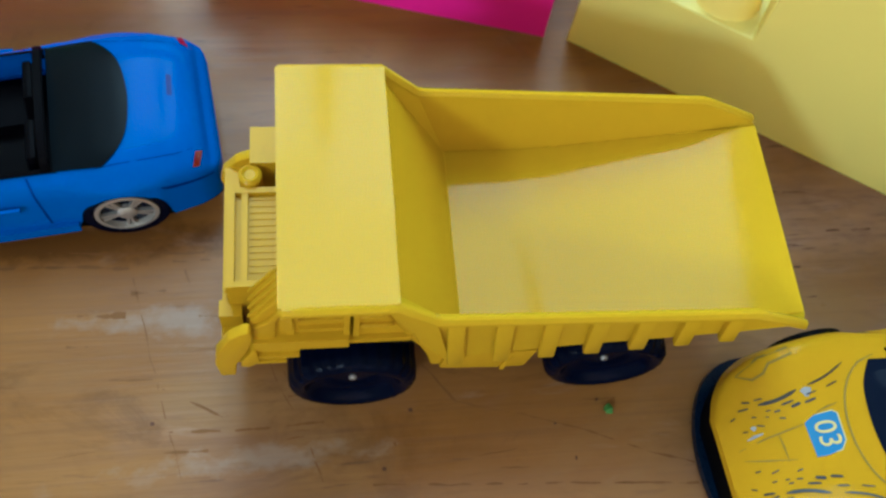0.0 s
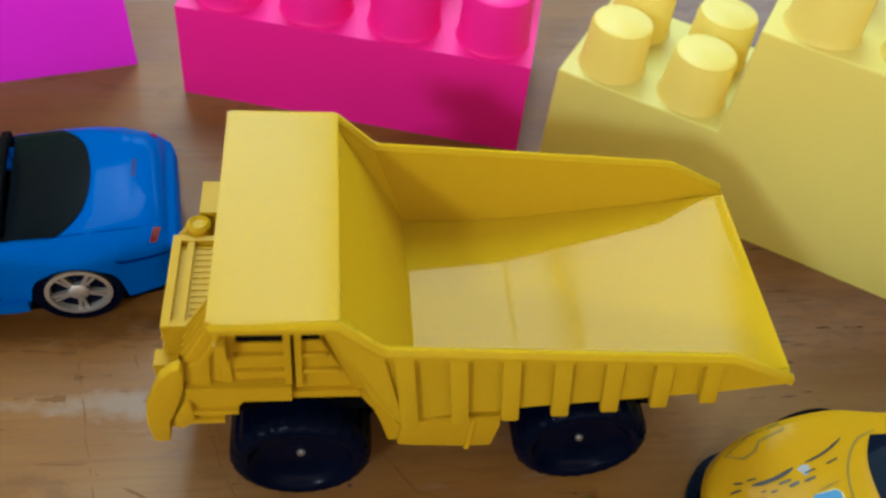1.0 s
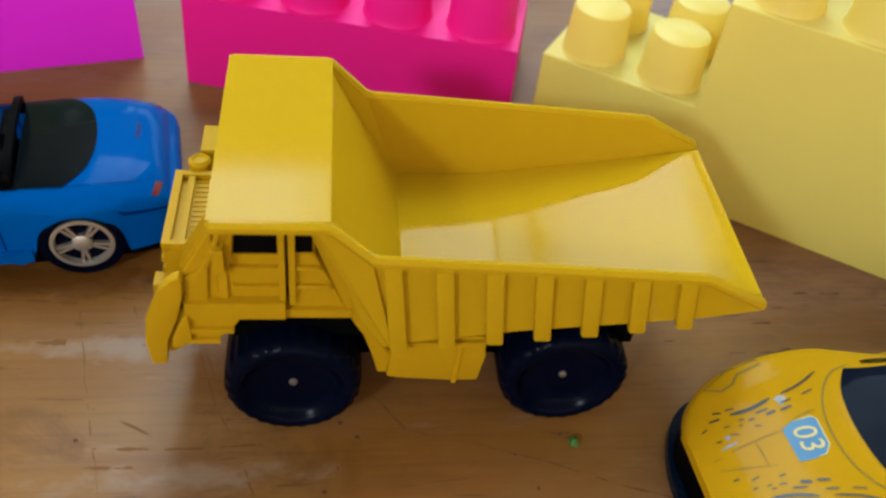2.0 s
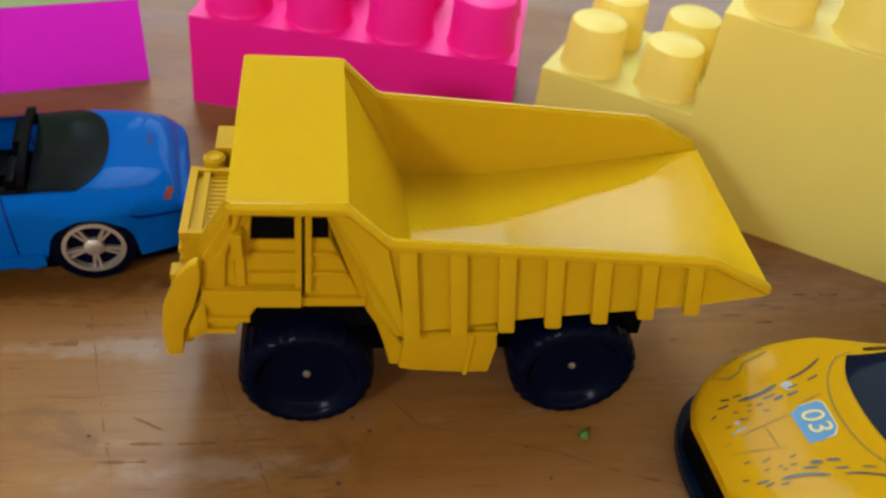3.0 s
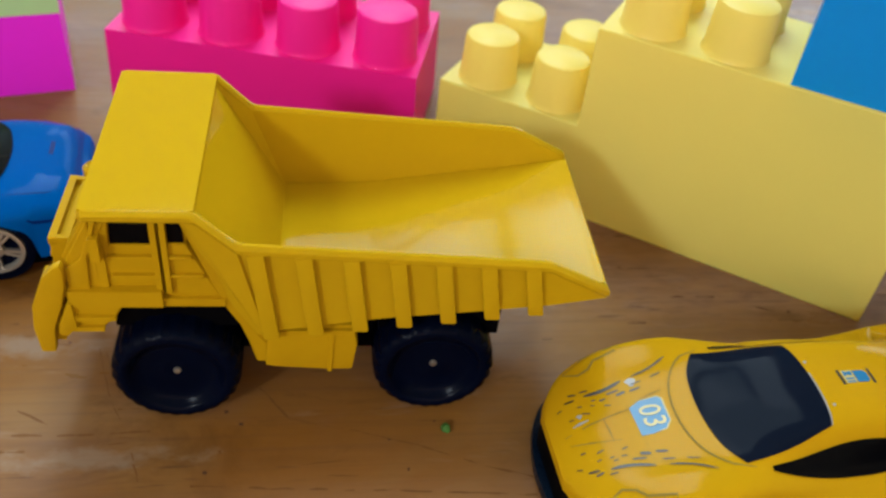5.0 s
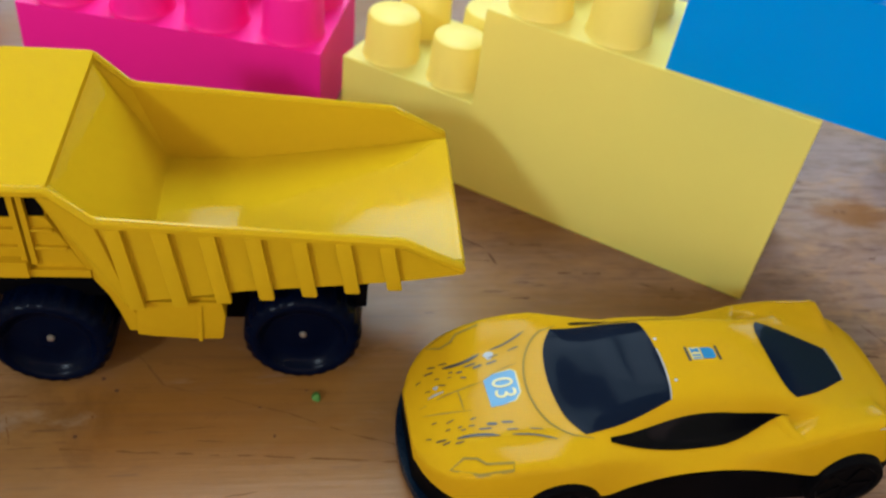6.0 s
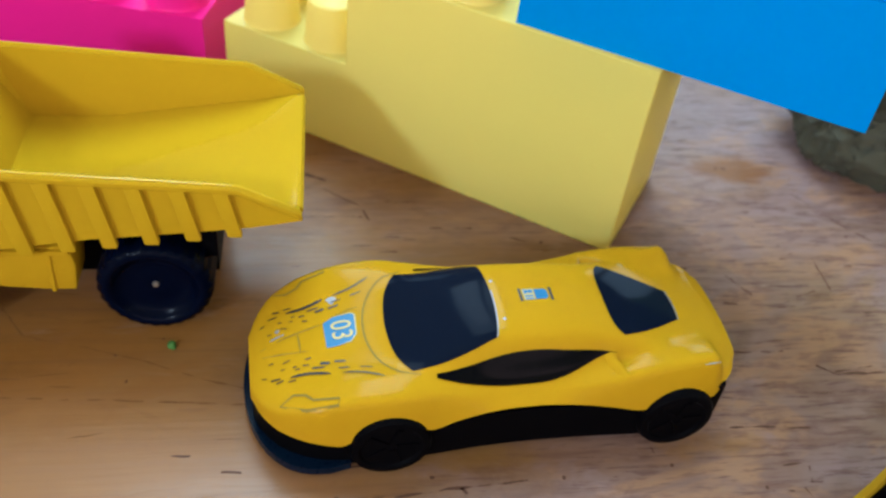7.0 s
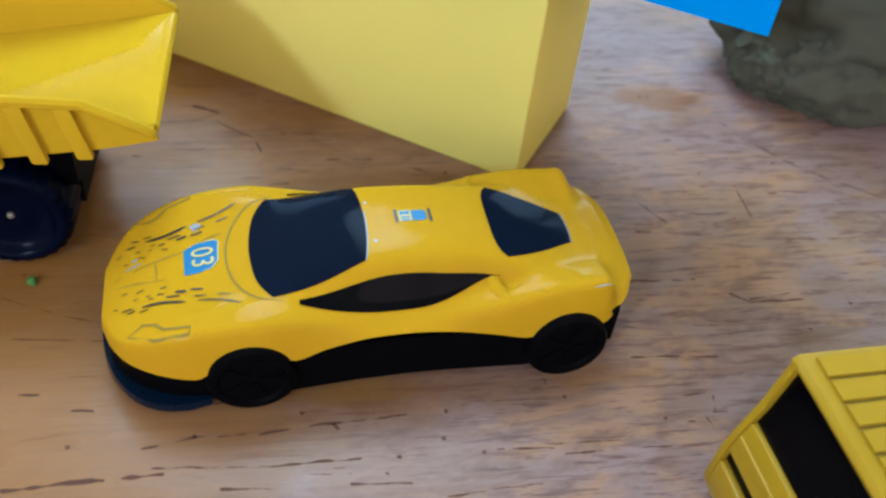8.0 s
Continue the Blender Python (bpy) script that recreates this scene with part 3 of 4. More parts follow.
        # plates added behind the strut so the gap reads yellow-brown, not black
        part("gap_filler", prism([(4.4, 33.6), (6.4, 30.4), (12.6, 17.0), (13.2, 15.0), (11.2, 15.4), (8.2, 20.6)], *ys(12.6, 14.3), 0.1), TRUCK_YELLOW, root)
        part("gap_backing", prism([(3.0, 34.0), (5.4, 32.0), (13.2, 15.0), (13.2, 11.0), (9.6, 15.6), (7.8, 19.6)], *ys(11.6, 12.15), 0.05), CAST_YELLOW, root)
        tank = part("fuel_tank", prism([(12.0, 8.9), (14.2, 8.5), (20.8, 7.95), (24.3, 8.0), (24.9, 13.0), (24.3, 16.9), (12.6, 16.9)], *ys(5, 14.0), 0.4, 2), CAST_YELLOW, root)
        part("tank_band", prism([(20.7, 7.8), (21.4, 7.8), (21.7, 15.5), (21.0, 15.5)], *ys(13.9, 14.3), 0.1), CAST_YELLOW, tank)
        part("tank_shelf", box(13.2, 24.4, *ys(13.8, 14.6), 15.6, 16.4, 0.2), CAST_YELLOW, tank)
    part("bumper_bar", box(-16.6, -14.2, -13.3, 13.3, 13.6, 18.6, 0.6), CAST_YELLOW, root)
    part("chassis", mixed(box(-6.0, 45, -7.5, 7.5, 6, 15.9, 0.6), box(-7.6, 10.4, -12.4, 12.4, 15.4, 20.6, 0.3), box(28, 45.5, -10.5, 10.5, 11.8, 18.3, 0.4)), BLACK_PLASTIC, root, "black plastic chassis")
    for x in (0.0, 36.0):
        for s in (-1, 1):
            out = s * (13.9 if x < 20 else 12.9)
            wheel = part("wheel", tyre_mesh(x, s, 1.0 if x < 20 else 0.0), TYRE, root, "navy-black knobbly plastic tyre")
            part("axle_pin", turned([(0.05, 0), (0.55, 0), (0.58, s * 0.7), (0.45, s * 0.95), (0.1, s * 1.0)], "y", (x, out, 8.75), 16), PIN, wheel, "bare steel axle end")
    return root


def tyre_mesh(x, s, out):
    """A fat truck tyre with a dished face and a lugged tread."""
    ring = [(3.0, 4.6, 0), (7.5, 4.6, 0), (8.5, 5.4, 0.1), (8.7, 6.2, 0.13), (8.7, 13.2, 0.13), (8.5, 14.4, 0.15), (7.9, 15.15, 0.1), (7.3, 15.4, 0), (6.8, 15.3, 0), (6.3, 14.8, 0), (5.8, 14.0, 0), (5.0, 13.6, 0),
            (3.1, 13.4, 0), (2.2, 13.6, 0), (1.4, 13.6, 0), (0.4, 13.5, 0)]
    bm = bmesh.new()
    steps, rings = 104, []
    for r, h, lug in ring:
        line = []
        for k in range(steps):
            a = 2 * math.pi * k / steps
            q = r + (lug if k % 4 < 2 else -lug * 0.6)
            line.append(bm.verts.new((x + q * math.cos(a), s * (h + out), 8.85 + q * math.sin(a))))
        rings.append(line)
    for a, b in zip(rings, rings[1:]):
        for k in range(steps):
            bm.faces.new((a[k], a[(k + 1) % steps], b[(k + 1) % steps], b[k]))
    bm.faces.new(rings[0][::-1])
    bm.faces.new(rings[-1])
    return bm


dump_truck(at(0, 13.7, 0, -1.2))


# ---- lofted car bodies: half sections of (u, zc, y1, z1, y2, z2, y3, z3, y4) ----
def loft(rows, sill, u, f, side=1, lift=0.0):
    """A point on a car's skin: u along it, f from 0 at the middle of the top to 4 at the sill."""
    zc, y1, z1, y2, z2, y3, z3, y4 = table_of(rows, u)
    pts = [(0.0, zc), (y1, z1), (y2, z2), (y3, z3), (y4, table_of(sill, u)[0])]
    i = min(3, int(f))
    t = f - i
    p1, p2 = pts[i], pts[i + 1]
    p0 = pts[i - 1] if i else (-pts[1][0], pts[1][1])
    p3 = pts[i + 2] if i < 3 else (p2[0] + (p2[0] - p1[0]) * 0.5, p2[1] * 2 - p1[1])
    tight = 0.42
    out = []
    for k in (0, 1):
        m1, m2 = tight * (p2[k] - p0[k]), tight * (p3[k] - p1[k])
        out.append((2 * t ** 3 - 3 * t ** 2 + 1) * p1[k] + (t ** 3 - 2 * t ** 2 + t) * m1 + (-2 * t ** 3 + 3 * t ** 2) * p2[k] + (t ** 3 - t ** 2) * m2)
    y, z = out
    return Vector((u, side * y * (1 + 0.0), z))


def skin_normal(rows, sill, u, f, side):
    a = loft(rows, sill, u + 0.3, f, side) - loft(rows, sill, u - 0.3, f, side)
    g = min(3.95, max(0.05, f))
    b = loft(rows, sill, u, g + 0.05, side) - loft(rows, sill, u, g - 0.05, side)
    n = a.cross(b)
    n = n.normalized() if n.length else Vector((0, 0, 1))
    return n if n.z >= 0 or f > 3 else -n


def on_skin(rows, sill, u, v, lift=0.08):
    """The place on the top of the skin above (u, v)."""
    side = 1 if v >= 0 else -1
    lo, hi = 0.0, 3.0
    for _ in range(22):
        mid = (lo + hi) / 2
        if abs(loft(rows, sill, u, mid).y) < abs(v):
            lo = mid
        else:
            hi = mid
    p = loft(rows, sill, u, lo, side)
    return Vector((u, v, p.z + lift))


def car_shell(rows, sill, stations, holes=None, per=7):
    """Skin faces from sill to sill, with a cap at both ends; holes(u, f) leaves faces out."""
    bm = bmesh.new()
    fs = [-4 + k / per for k in range(8 * per + 1)]
    grid = [[bm.verts.new(loft(rows, sill, u, abs(f), 1 if f >= 0 else -1)) for f in fs] for u in stations]
    for i in range(len(stations) - 1):
        for j in range(len(fs) - 1):
            if holes and holes((stations[i] + stations[i + 1]) / 2, abs(fs[j] + fs[j + 1]) / 2):
                continue
            bm.faces.new((grid[i][j], grid[i][j + 1], grid[i + 1][j + 1], grid[i + 1][j]))
    for ring in (grid[0][::-1], grid[-1]):
        bm.faces.new(ring)
    bmesh.ops.remove_doubles(bm, verts=bm.verts, dist=0.001)
    loose = [v for v in bm.verts if not v.link_faces]
    bmesh.ops.delete(bm, geom=loose, context="VERTS")
    return bm


def skin_patch(rows, sill, corners, lift=0.1, nu=14, nf=8, side=1):
    """A sheet on the skin: corners(a, b) gives (u, f) for a, b in 0..1."""
    pts = []
    for i in range(nu + 1):
        line = []
        for j in range(nf + 1):
            u, f = corners(i / nu, j / nf)
            sd = side if f >= 0 else -side
            p = loft(rows, sill, u, abs(f), sd)
            line.append(p + skin_normal(rows, sill, u, abs(f), sd) * lift)
        pts.append(line)
    return grid_mesh(pts)


def flat_decal(rows, sill, outline, lift):
    """A printed patch with a (u, v) outline laid on the top of the skin."""
    bm = bmesh.new()
    bm.faces.new([bm.verts.new(on_skin(rows, sill, u, v, lift)) for u, v in outline])
    return bm


def line_decal(rows, sill, line, width, lift):
    """A thin line laid on the top of the skin, printed or painted for a cut groove."""
    pts = []
    for i, (u, v) in enumerate(line):
        a, b = line[max(0, i - 1)], line[min(len(line) - 1, i + 1)]
        du, dv = b[0] - a[0], b[1] - a[1]
        l = math.hypot(du, dv) or 1
        w = width * (0.35 if i in (0, len(line) - 1) else 1) / 2
        pts.append([on_skin(rows, sill, u - dv / l * w, v + du / l * w, lift), on_skin(rows, sill, u + dv / l * w, v - du / l * w, lift)])
    return grid_mesh(pts)


def lettering(text, size):
    """Triangles of a text, as a bmesh, lying in x-y about its middle."""
    cu = bpy.data.curves.new("letters", "FONT")
    cu.body, cu.size, cu.align_x, cu.align_y, cu.resolution_u = text, size, "CENTER", "CENTER", 4
    ob = bpy.data.objects.new("letters", cu)
    scene.collection.objects.link(ob)
    bpy.context.view_layer.update()
    me = bpy.data.meshes.new_from_object(ob.evaluated_get(bpy.context.evaluated_depsgraph_get()))
    bm = bmesh.new()
    bm.from_mesh(me)
    bpy.data.objects.remove(ob)
    bpy.data.meshes.remove(me)
    bpy.data.curves.remove(cu)
    return bm


# ---- yellow racing car, nose at u = 0 ----
SPORT = [
    (0.0, 8.4, 3.0, 8.4, 4.6, 8.2, 5.4, 7.7, 5.8), (1.0, 9.1, 4.2, 9.1, 6.6, 8.9, 7.8, 8.4, 8.3), (3.0, 10.2, 5.4, 10.2, 8.8, 10.2, 10.6, 9.6, 11.2),
    (6.0, 11.3, 6.0, 11.3, 9.8, 11.6, 12.4, 11.0, 13.4), (10.0, 12.3, 6.0, 12.3, 10.2, 12.9, 13.4, 12.4, 14.9), (15.0, 13.3, 6.2, 13.3, 10.4, 14.0, 13.8, 13.5, 15.4),
    (20.0, 14.3, 6.6, 14.2, 10.6, 14.5, 13.8, 13.9, 15.5), (24.0, 15.6, 7.0, 15.2, 10.7, 14.4, 13.5, 13.4, 15.3), (30.0, 17.4, 7.3, 16.8, 11.2, 13.6, 13.2, 12.4, 14.8),
    (36.0, 18.4, 7.2, 17.8, 11.2, 13.0, 12.9, 11.9, 14.5), (44.0, 18.3, 7.0, 17.7, 10.8, 13.1, 12.9, 12.0, 14.5), (50.0, 17.7, 6.9, 17.1, 9.8, 13.9, 13.2, 12.8, 14.8),
    (54.0, 16.8, 7.2, 16.4, 9.9, 14.5, 13.4, 13.6, 15.1), (60.0, 15.1, 6.9, 14.9, 9.6, 15.0, 12.9, 14.7, 15.1), (65.0, 13.7, 6.2, 13.8, 9.2, 14.6, 12.5, 14.8, 14.8),
    (67.4, 13.1, 6.0, 13.2, 9.0, 14.2, 12.2, 14.5, 14.3), (68.4, 12.8, 6.0, 12.8, 9.0, 12.7, 11.6, 12.4, 13.4), (70.4, 12.3, 5.6, 12.3, 8.0, 12.1, 10.0, 11.9, 11.4), (71.6, 11.7, 4.6, 11.7, 6.4, 11.6, 7.6, 11.5, 8.4)]
SPORT_SILL = [(0, 7.0), (8, 6.8), (12, 6.6), (14, 8.0), (17, 9.6), (19.5, 10.1), (22, 9.8), (24.5, 8.6), (28, 9.7), (34, 10.8), (40, 10.9), (46, 10.3), (52, 9.2), (56, 8.4),
              (58, 9.3), (61, 10.0), (64, 9.8), (66, 9.2), (68, 9.9), (70, 11.0), (72.2, 11.2)]


def racing_car(m):
    root = thing("toy_racing_car", m, "yellow die-cast toy racing car with chipped black decals", "toy car", "toy cars")
    st = [0.0, 0.3, 0.7] + [1 + 0.6 * k for k in range(119)]
    shell = car_shell(SPORT, SPORT_SILL, [u for u in st if u <= 71.6] + [71.6])
    for v in shell.verts:
        if v.co.x > 65:
            v.co.x += (v.co.x - 65) / 6.6 * 1.3 * max(0.0, 1 - (v.co.y / 14) ** 2)
        run = (v.co.x - 51.8) / 5.6
        middle, half = 10.4 - 0.9 * run, 1.7 * (1 - run)
        if 0 <= run < 1 and abs(abs(v.co.y) - middle) < half:
            v.co.z -= 0.95 * (1 - run) * min(1.0, 2.0 * (1 - abs(abs(v.co.y) - middle) / half))
    body = part("body", shell, CAR_YELLOW, root, "chipped glossy yellow enamel body", 50)

    part("windscreen", skin_patch(SPORT, SPORT_SILL, lambda a, b: ((22.2 - 2.7 * (1 - (2 * b - 1) ** 2)) * (1 - a) + (34.3 + 0.8 * (1 - (2 * b - 1) ** 2)) * a,
                                                                   (2 * b - 1) * (1.66 * (1 - a) + 0.99 * a)), 0.1, 16, 24), CAR_GLASS, body, "smoked glossy windscreen")
    part("rear_window", skin_patch(SPORT, SPORT_SILL, lambda a, b: (53.7 - 1.5 * (1 - (2 * b - 1) ** 4) * (1 - a) + (10.7 + 0.3 * (1 - (2 * b - 1) ** 2)) * a, (2 * b - 1) * (1.0 * (1 - a) + 0.47 * a) - 0.06 * (1 - a)), 0.1, 14, 12), CAR_GLASS, body, "smoked rear window")
    for s in (-1, 1):
        def side_glass(a, b):
            u = 25.4 + 26.8 * a
            top = 1.93 - 0.58 * math.sin(math.pi * min(1, a * 0.9 + 0.05)) ** 0.8 - 0.25 * max(0, a - 0.7)
            low = 2.0 + 0.28 * math.sin(math.pi * a) ** 0.7 - 0.4 * max(0, a - 0.6) / 0.4
            return u, top + (max(low, top + 0.02) - top) * b
        part("side_window", skin_patch(SPORT, SPORT_SILL, side_glass, 0.1, 26, 6, s), DARK_GLASS, body, "black side window")
        # air scoop behind the door
        part("scoop", flat_scoop(s), CAR_YELLOW, body)
        # headlamp, cowl and bonnet lines: groove shade painted as flat dark strips
        lampline = [(3.9, 10.6), (5.8, 9.6), (7.4, 10.2), (8.4, 11.4), (11.8, 12.2), (11.6, 13.2), (7.4, 12.6), (3.9, 10.6)]
        part("headlamp", line_decal(SPORT, SPORT_SILL, [(u, s * v) for u, v in lampline], 0.34, 0.11), GROOVE, body, "dark line painted for the shade of the engraved headlamp outline")
    part("cowl_groove", line_decal(SPORT, SPORT_SILL, [(23.2 - 6.8 * (1 - (k / 12.0 - 1) ** 2) ** 0.5 if 0 < k < 24 else 23.2, -10.2 + 20.4 * k / 24) for k in range(25)], 0.26, 0.10), GROOVE, body, "dark line painted for the shade of an engraved line before the windscreen")
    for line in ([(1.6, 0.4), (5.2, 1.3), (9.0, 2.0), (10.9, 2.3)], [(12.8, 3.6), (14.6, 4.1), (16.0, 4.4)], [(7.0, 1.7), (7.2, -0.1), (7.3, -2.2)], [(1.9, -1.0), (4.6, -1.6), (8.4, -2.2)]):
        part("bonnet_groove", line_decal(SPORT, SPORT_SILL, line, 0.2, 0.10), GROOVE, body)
    # number badge, read from the passenger's side
    badge = part("badge", flat_decal(SPORT, SPORT_SILL, [(11.0, -2.35), (10.8, 2.4), (12.4, 3.3), (14.9, 3.5), (15.5, 3.0), (15.4, -0.8), (14.5, -2.0), (12.6, -2.35)], 0.07), INK_BLUE, body, "blue race number badge")
    part("border", line_decal(SPORT, SPORT_SILL, [(12.4, 3.3), (14.9, 3.5), (15.5, 3.0), (15.4, -0.8), (14.5, -2.0), (13.4, -2.2)], 0.18, 0.12), INK_PALE, badge, "worn cream edge")
    text = lettering("03", 4.5)
    for v in text.verts:
        v.co = on_skin(SPORT, SPORT_SILL, 13.2 + v.co.y * 0.95 + v.co.x * 0.04, 0.45 - v.co.x * 0.86, 0.14)
    part("number", text, INK_PALE, badge, "cream race number 03")
    roof_badge = part("roof_badge", flat_decal(SPORT, SPORT_SILL, [(41.6, -1.0), (41.6, 1.0), (43.2, 1.0), (43.6, 0.6), (43.6, -0.6), (43.2, -1.0)], 0.07), INK_BLUE, body, "small blue and cream sponsor mark")
    part("mark", flat_decal(SPORT, SPORT_SILL, [(39.8, -1.1), (39.8, 1.1), (41.5, 1.1), (41.5, -1.1)], 0.07), INK_PALE, roof_badge)
    for u0, u1, v0, v1 in ((40.0, 40.3, 0.1, 1.0), (40.3, 40.8, 0.3, 0.8), (40.0, 41.3, -0.5, -0.2), (40.0, 41.3, -1.0, -0.75), (40.8, 41.3, 0.2, 0.9)):
        part("mark", flat_decal(SPORT, SPORT_SILL, [(u0, v0), (u1, v0), (u1, v1), (u0, v1)], 0.12), INK_BLUE, roof_badge)
    for u in (39.2, 43.9):
        part("mark", flat_decal(SPORT, SPORT_SILL, [(u, -1.3), (u + 0.4, -1.3), (u + 0.4, 1.3), (u, 1.3)], 0.07), INK_BLACK, roof_badge)
    # worn black dashes on the bonnet, both sides
    rnd = random.Random(5)
    marks = ((5.6, 6.15, 11.1, 7.2, 0.58), (12.7, 7.4, 18.2, 9.6, 0.34), (9.8, 4.8, 11.2, 5.15, 0.56), (11.75, 5.2, 13.4, 5.55, 0.46), (12.2, 6.3, 13.8, 6.6, 0.3), (15.2, 6.85, 16.9, 7.35, 0.26),
             (1.65, 4.8, 2.4, 5.1, 0.26), (2.85, 5.8, 4.3, 5.9, 0.36), (3.6, 6.75, 4.7, 6.5, 0.36), (2.7, 2.85, 3.45, 2.8, 0.24), (4.6, 3.3, 5.7, 2.95, 0.26), (7.8, 3.6, 8.7, 3.4, 0.3),
             (7.4, 4.6, 8.3, 4.7, 0.3), (8.6, 5.6, 10.4, 5.9, 0.34), (4.3, 4.6, 5.0, 4.5, 0.24), (6.0, 4.4, 6.6, 4.3, 0.22), (6.3, 5.1, 7.0, 5.1, 0.22), (5.2, 6.9, 6.4, 6.9, 0.26))
    dashes = []
    for s in (-1, 1):
        for u0, v0, u1, v1, w in marks:
            bend = 0.35 if u1 - u0 > 5 else 0.0
            jog = rnd.uniform(-0.15, 0.15)
            dashes.append(line_decal(SPORT, SPORT_SILL, [(u0 + (u1 - u0) * k / 6, s * (v0 + jog + (v1 - v0) * k / 6 - bend * math.sin(k / 6 * math.pi))) for k in range(7)], w * rnd.uniform(0.65, 0.85), 0.12))
    for d in dashes:
        part("dash", d, INK_BLACK, body)
    for u, v, a in ((12.4, 6.6, 1.0), (4.2, 3.0, 0.5), (14.0, 3.0, 0.4), (35.6, 3.2, 0.35), (36.0, -4.4, 0.35)):
        part("paint_chip", flat_decal(SPORT, SPORT_SILL, [(u + a * math.cos(k) * (0.7 + 0.3 * math.sin(3 * k)), v + a * 0.7 * math.sin(k)) for k in [0.7 * i for i in range(9)]], 0.05), SCUFF, body)
    part("worn_edge", skin_patch(SPORT, SPORT_SILL, lambda a, b: (34.32 + 0.8 * (1 - (1.2 * b - 1.0) ** 2) + 0.17 * a, (1.2 * b - 1.0) * 0.98), 0.12, 2, 18), SCUFF, body, "worn pale edge of the windscreen")
    part("worn_edge", skin_patch(SPORT, SPORT_SILL, lambda a, b: (64.42 + 0.3 * (1 - (2 * b - 1) ** 2) + 0.16 * a, (2 * b - 1) * 0.47), 0.12, 2, 12), SCUFF, body, "worn pale edge of the rear window")
    part("paint_chip", line_decal(SPORT, SPORT_SILL, [(64.6, -12.9), (66.0, -12.8), (67.4, -12.4)], 0.24, 0.08), SCUFF, body)
    part("paint_chip", line_decal(SPORT, SPORT_SILL, [(3.0, 1.6), (4.0, 1.9), (5.2, 2.1)], 0.4, 0.06), SCUFF, body)
    # black underbody with a front splitter
    def outline(us):
        return [(u, side * (table_of(SPORT, u)[7] - 0.7)) for side in (1, -1) for u in (us if side > 0 else us[::-1])]

    part("underbody", mixed(plate(outline([0.2, 1, 2, 3.5, 5, 7, 9.1]), 1.6, 7.1), plate(outline([9.1, 10, 14, 20, 26, 32, 40, 48, 56, 62, 68, 70.5, 71.6]), 1.6, 9.2)),
         BLACK_PLASTIC, root, "black plastic underbody")
    lip = []
    for k in range(25):
        a = math.pi * (k / 24 - 0.5)
        lip.append((10.5 - 11.6 * math.cos(a) ** 0.8, 15.6 * math.sin(a)))
    part("splitter", rounded(plate(lip + [(13.4, 15.0), (13.4, -15.0)], 0.9, 2.3), 0.3, 2), NAVY, root, "navy-black front splitter")
    part("rear_bumper", rounded(plate([(65, -14.2), (69.0, -13.6), (71.0, -9), (71.5, 0), (71.0, 9), (69.0, 13.6), (65, 14.2)], 4.4, 10.6), 0.5, 2), BLACK_PLASTIC, root)
    for u in (18.8, 61.6):
        for s in (-1, 1):
            wheel = part("wheel", turned([(r, s * h) for r, h in ((1, 8.0), (5.4, 8.0), (5.9, 8.6), (5.9, 15.1), (5.5, 15.8), (4.6, 15.9), (4.2, 15.5), (3.2, 15.4), (0.6, 15.5))], "y", (u, 0, 5.85), 40), BLACK_PLASTIC, root, "black plastic wheel")
            for k in range(5):
                a = 2 * math.pi * k / 5
                b = box(0.7, 3.9, -0.45, 0.45, 0, 0.35, 0.1, 1)
                bmesh.ops.rotate(b, verts=b.verts, cent=(0, 0, 0), matrix=Matrix.Rotation(a, 3, "Z"))
                bmesh.ops.rotate(b, verts=b.verts, cent=(0, 0, 0), matrix=Matrix.Rotation(s * -math.pi / 2, 3, "X"))
                bmesh.ops.translate(b, verts=b.verts, vec=(u, s * 15.35, 5.85))
                part("spoke", b, BLACK_PLASTIC, wheel)
    return root


def flat_scoop(s):
    """A raised lip before the intake in the rear wing."""
    pts = []
    for line, lift in (([(50.3, 9.3), (50.7, 10.6), (51.4, 12.0), (52.5, 13.4)], 0.02), ([(50.9, 9.2), (51.3, 10.4), (52.0, 11.8), (52.9, 13.2)], 0.42), ([(51.4, 9.1), (51.8, 10.2), (52.5, 11.6), (53.4, 13.0)], 0.30),
                       ([(52.0, 9.0), (52.4, 10.1), (53.1, 11.5), (53.9, 12.9)], -0.15)):
        pts.append([on_skin(SPORT, SPORT_SILL, u, s * v, lift * (0.25 if i in (0, 3) else 1)) for i, (u, v) in enumerate(line)])
    return grid_mesh(pts)


racing_car(at(50.4, -16.3, 0, 3.6))

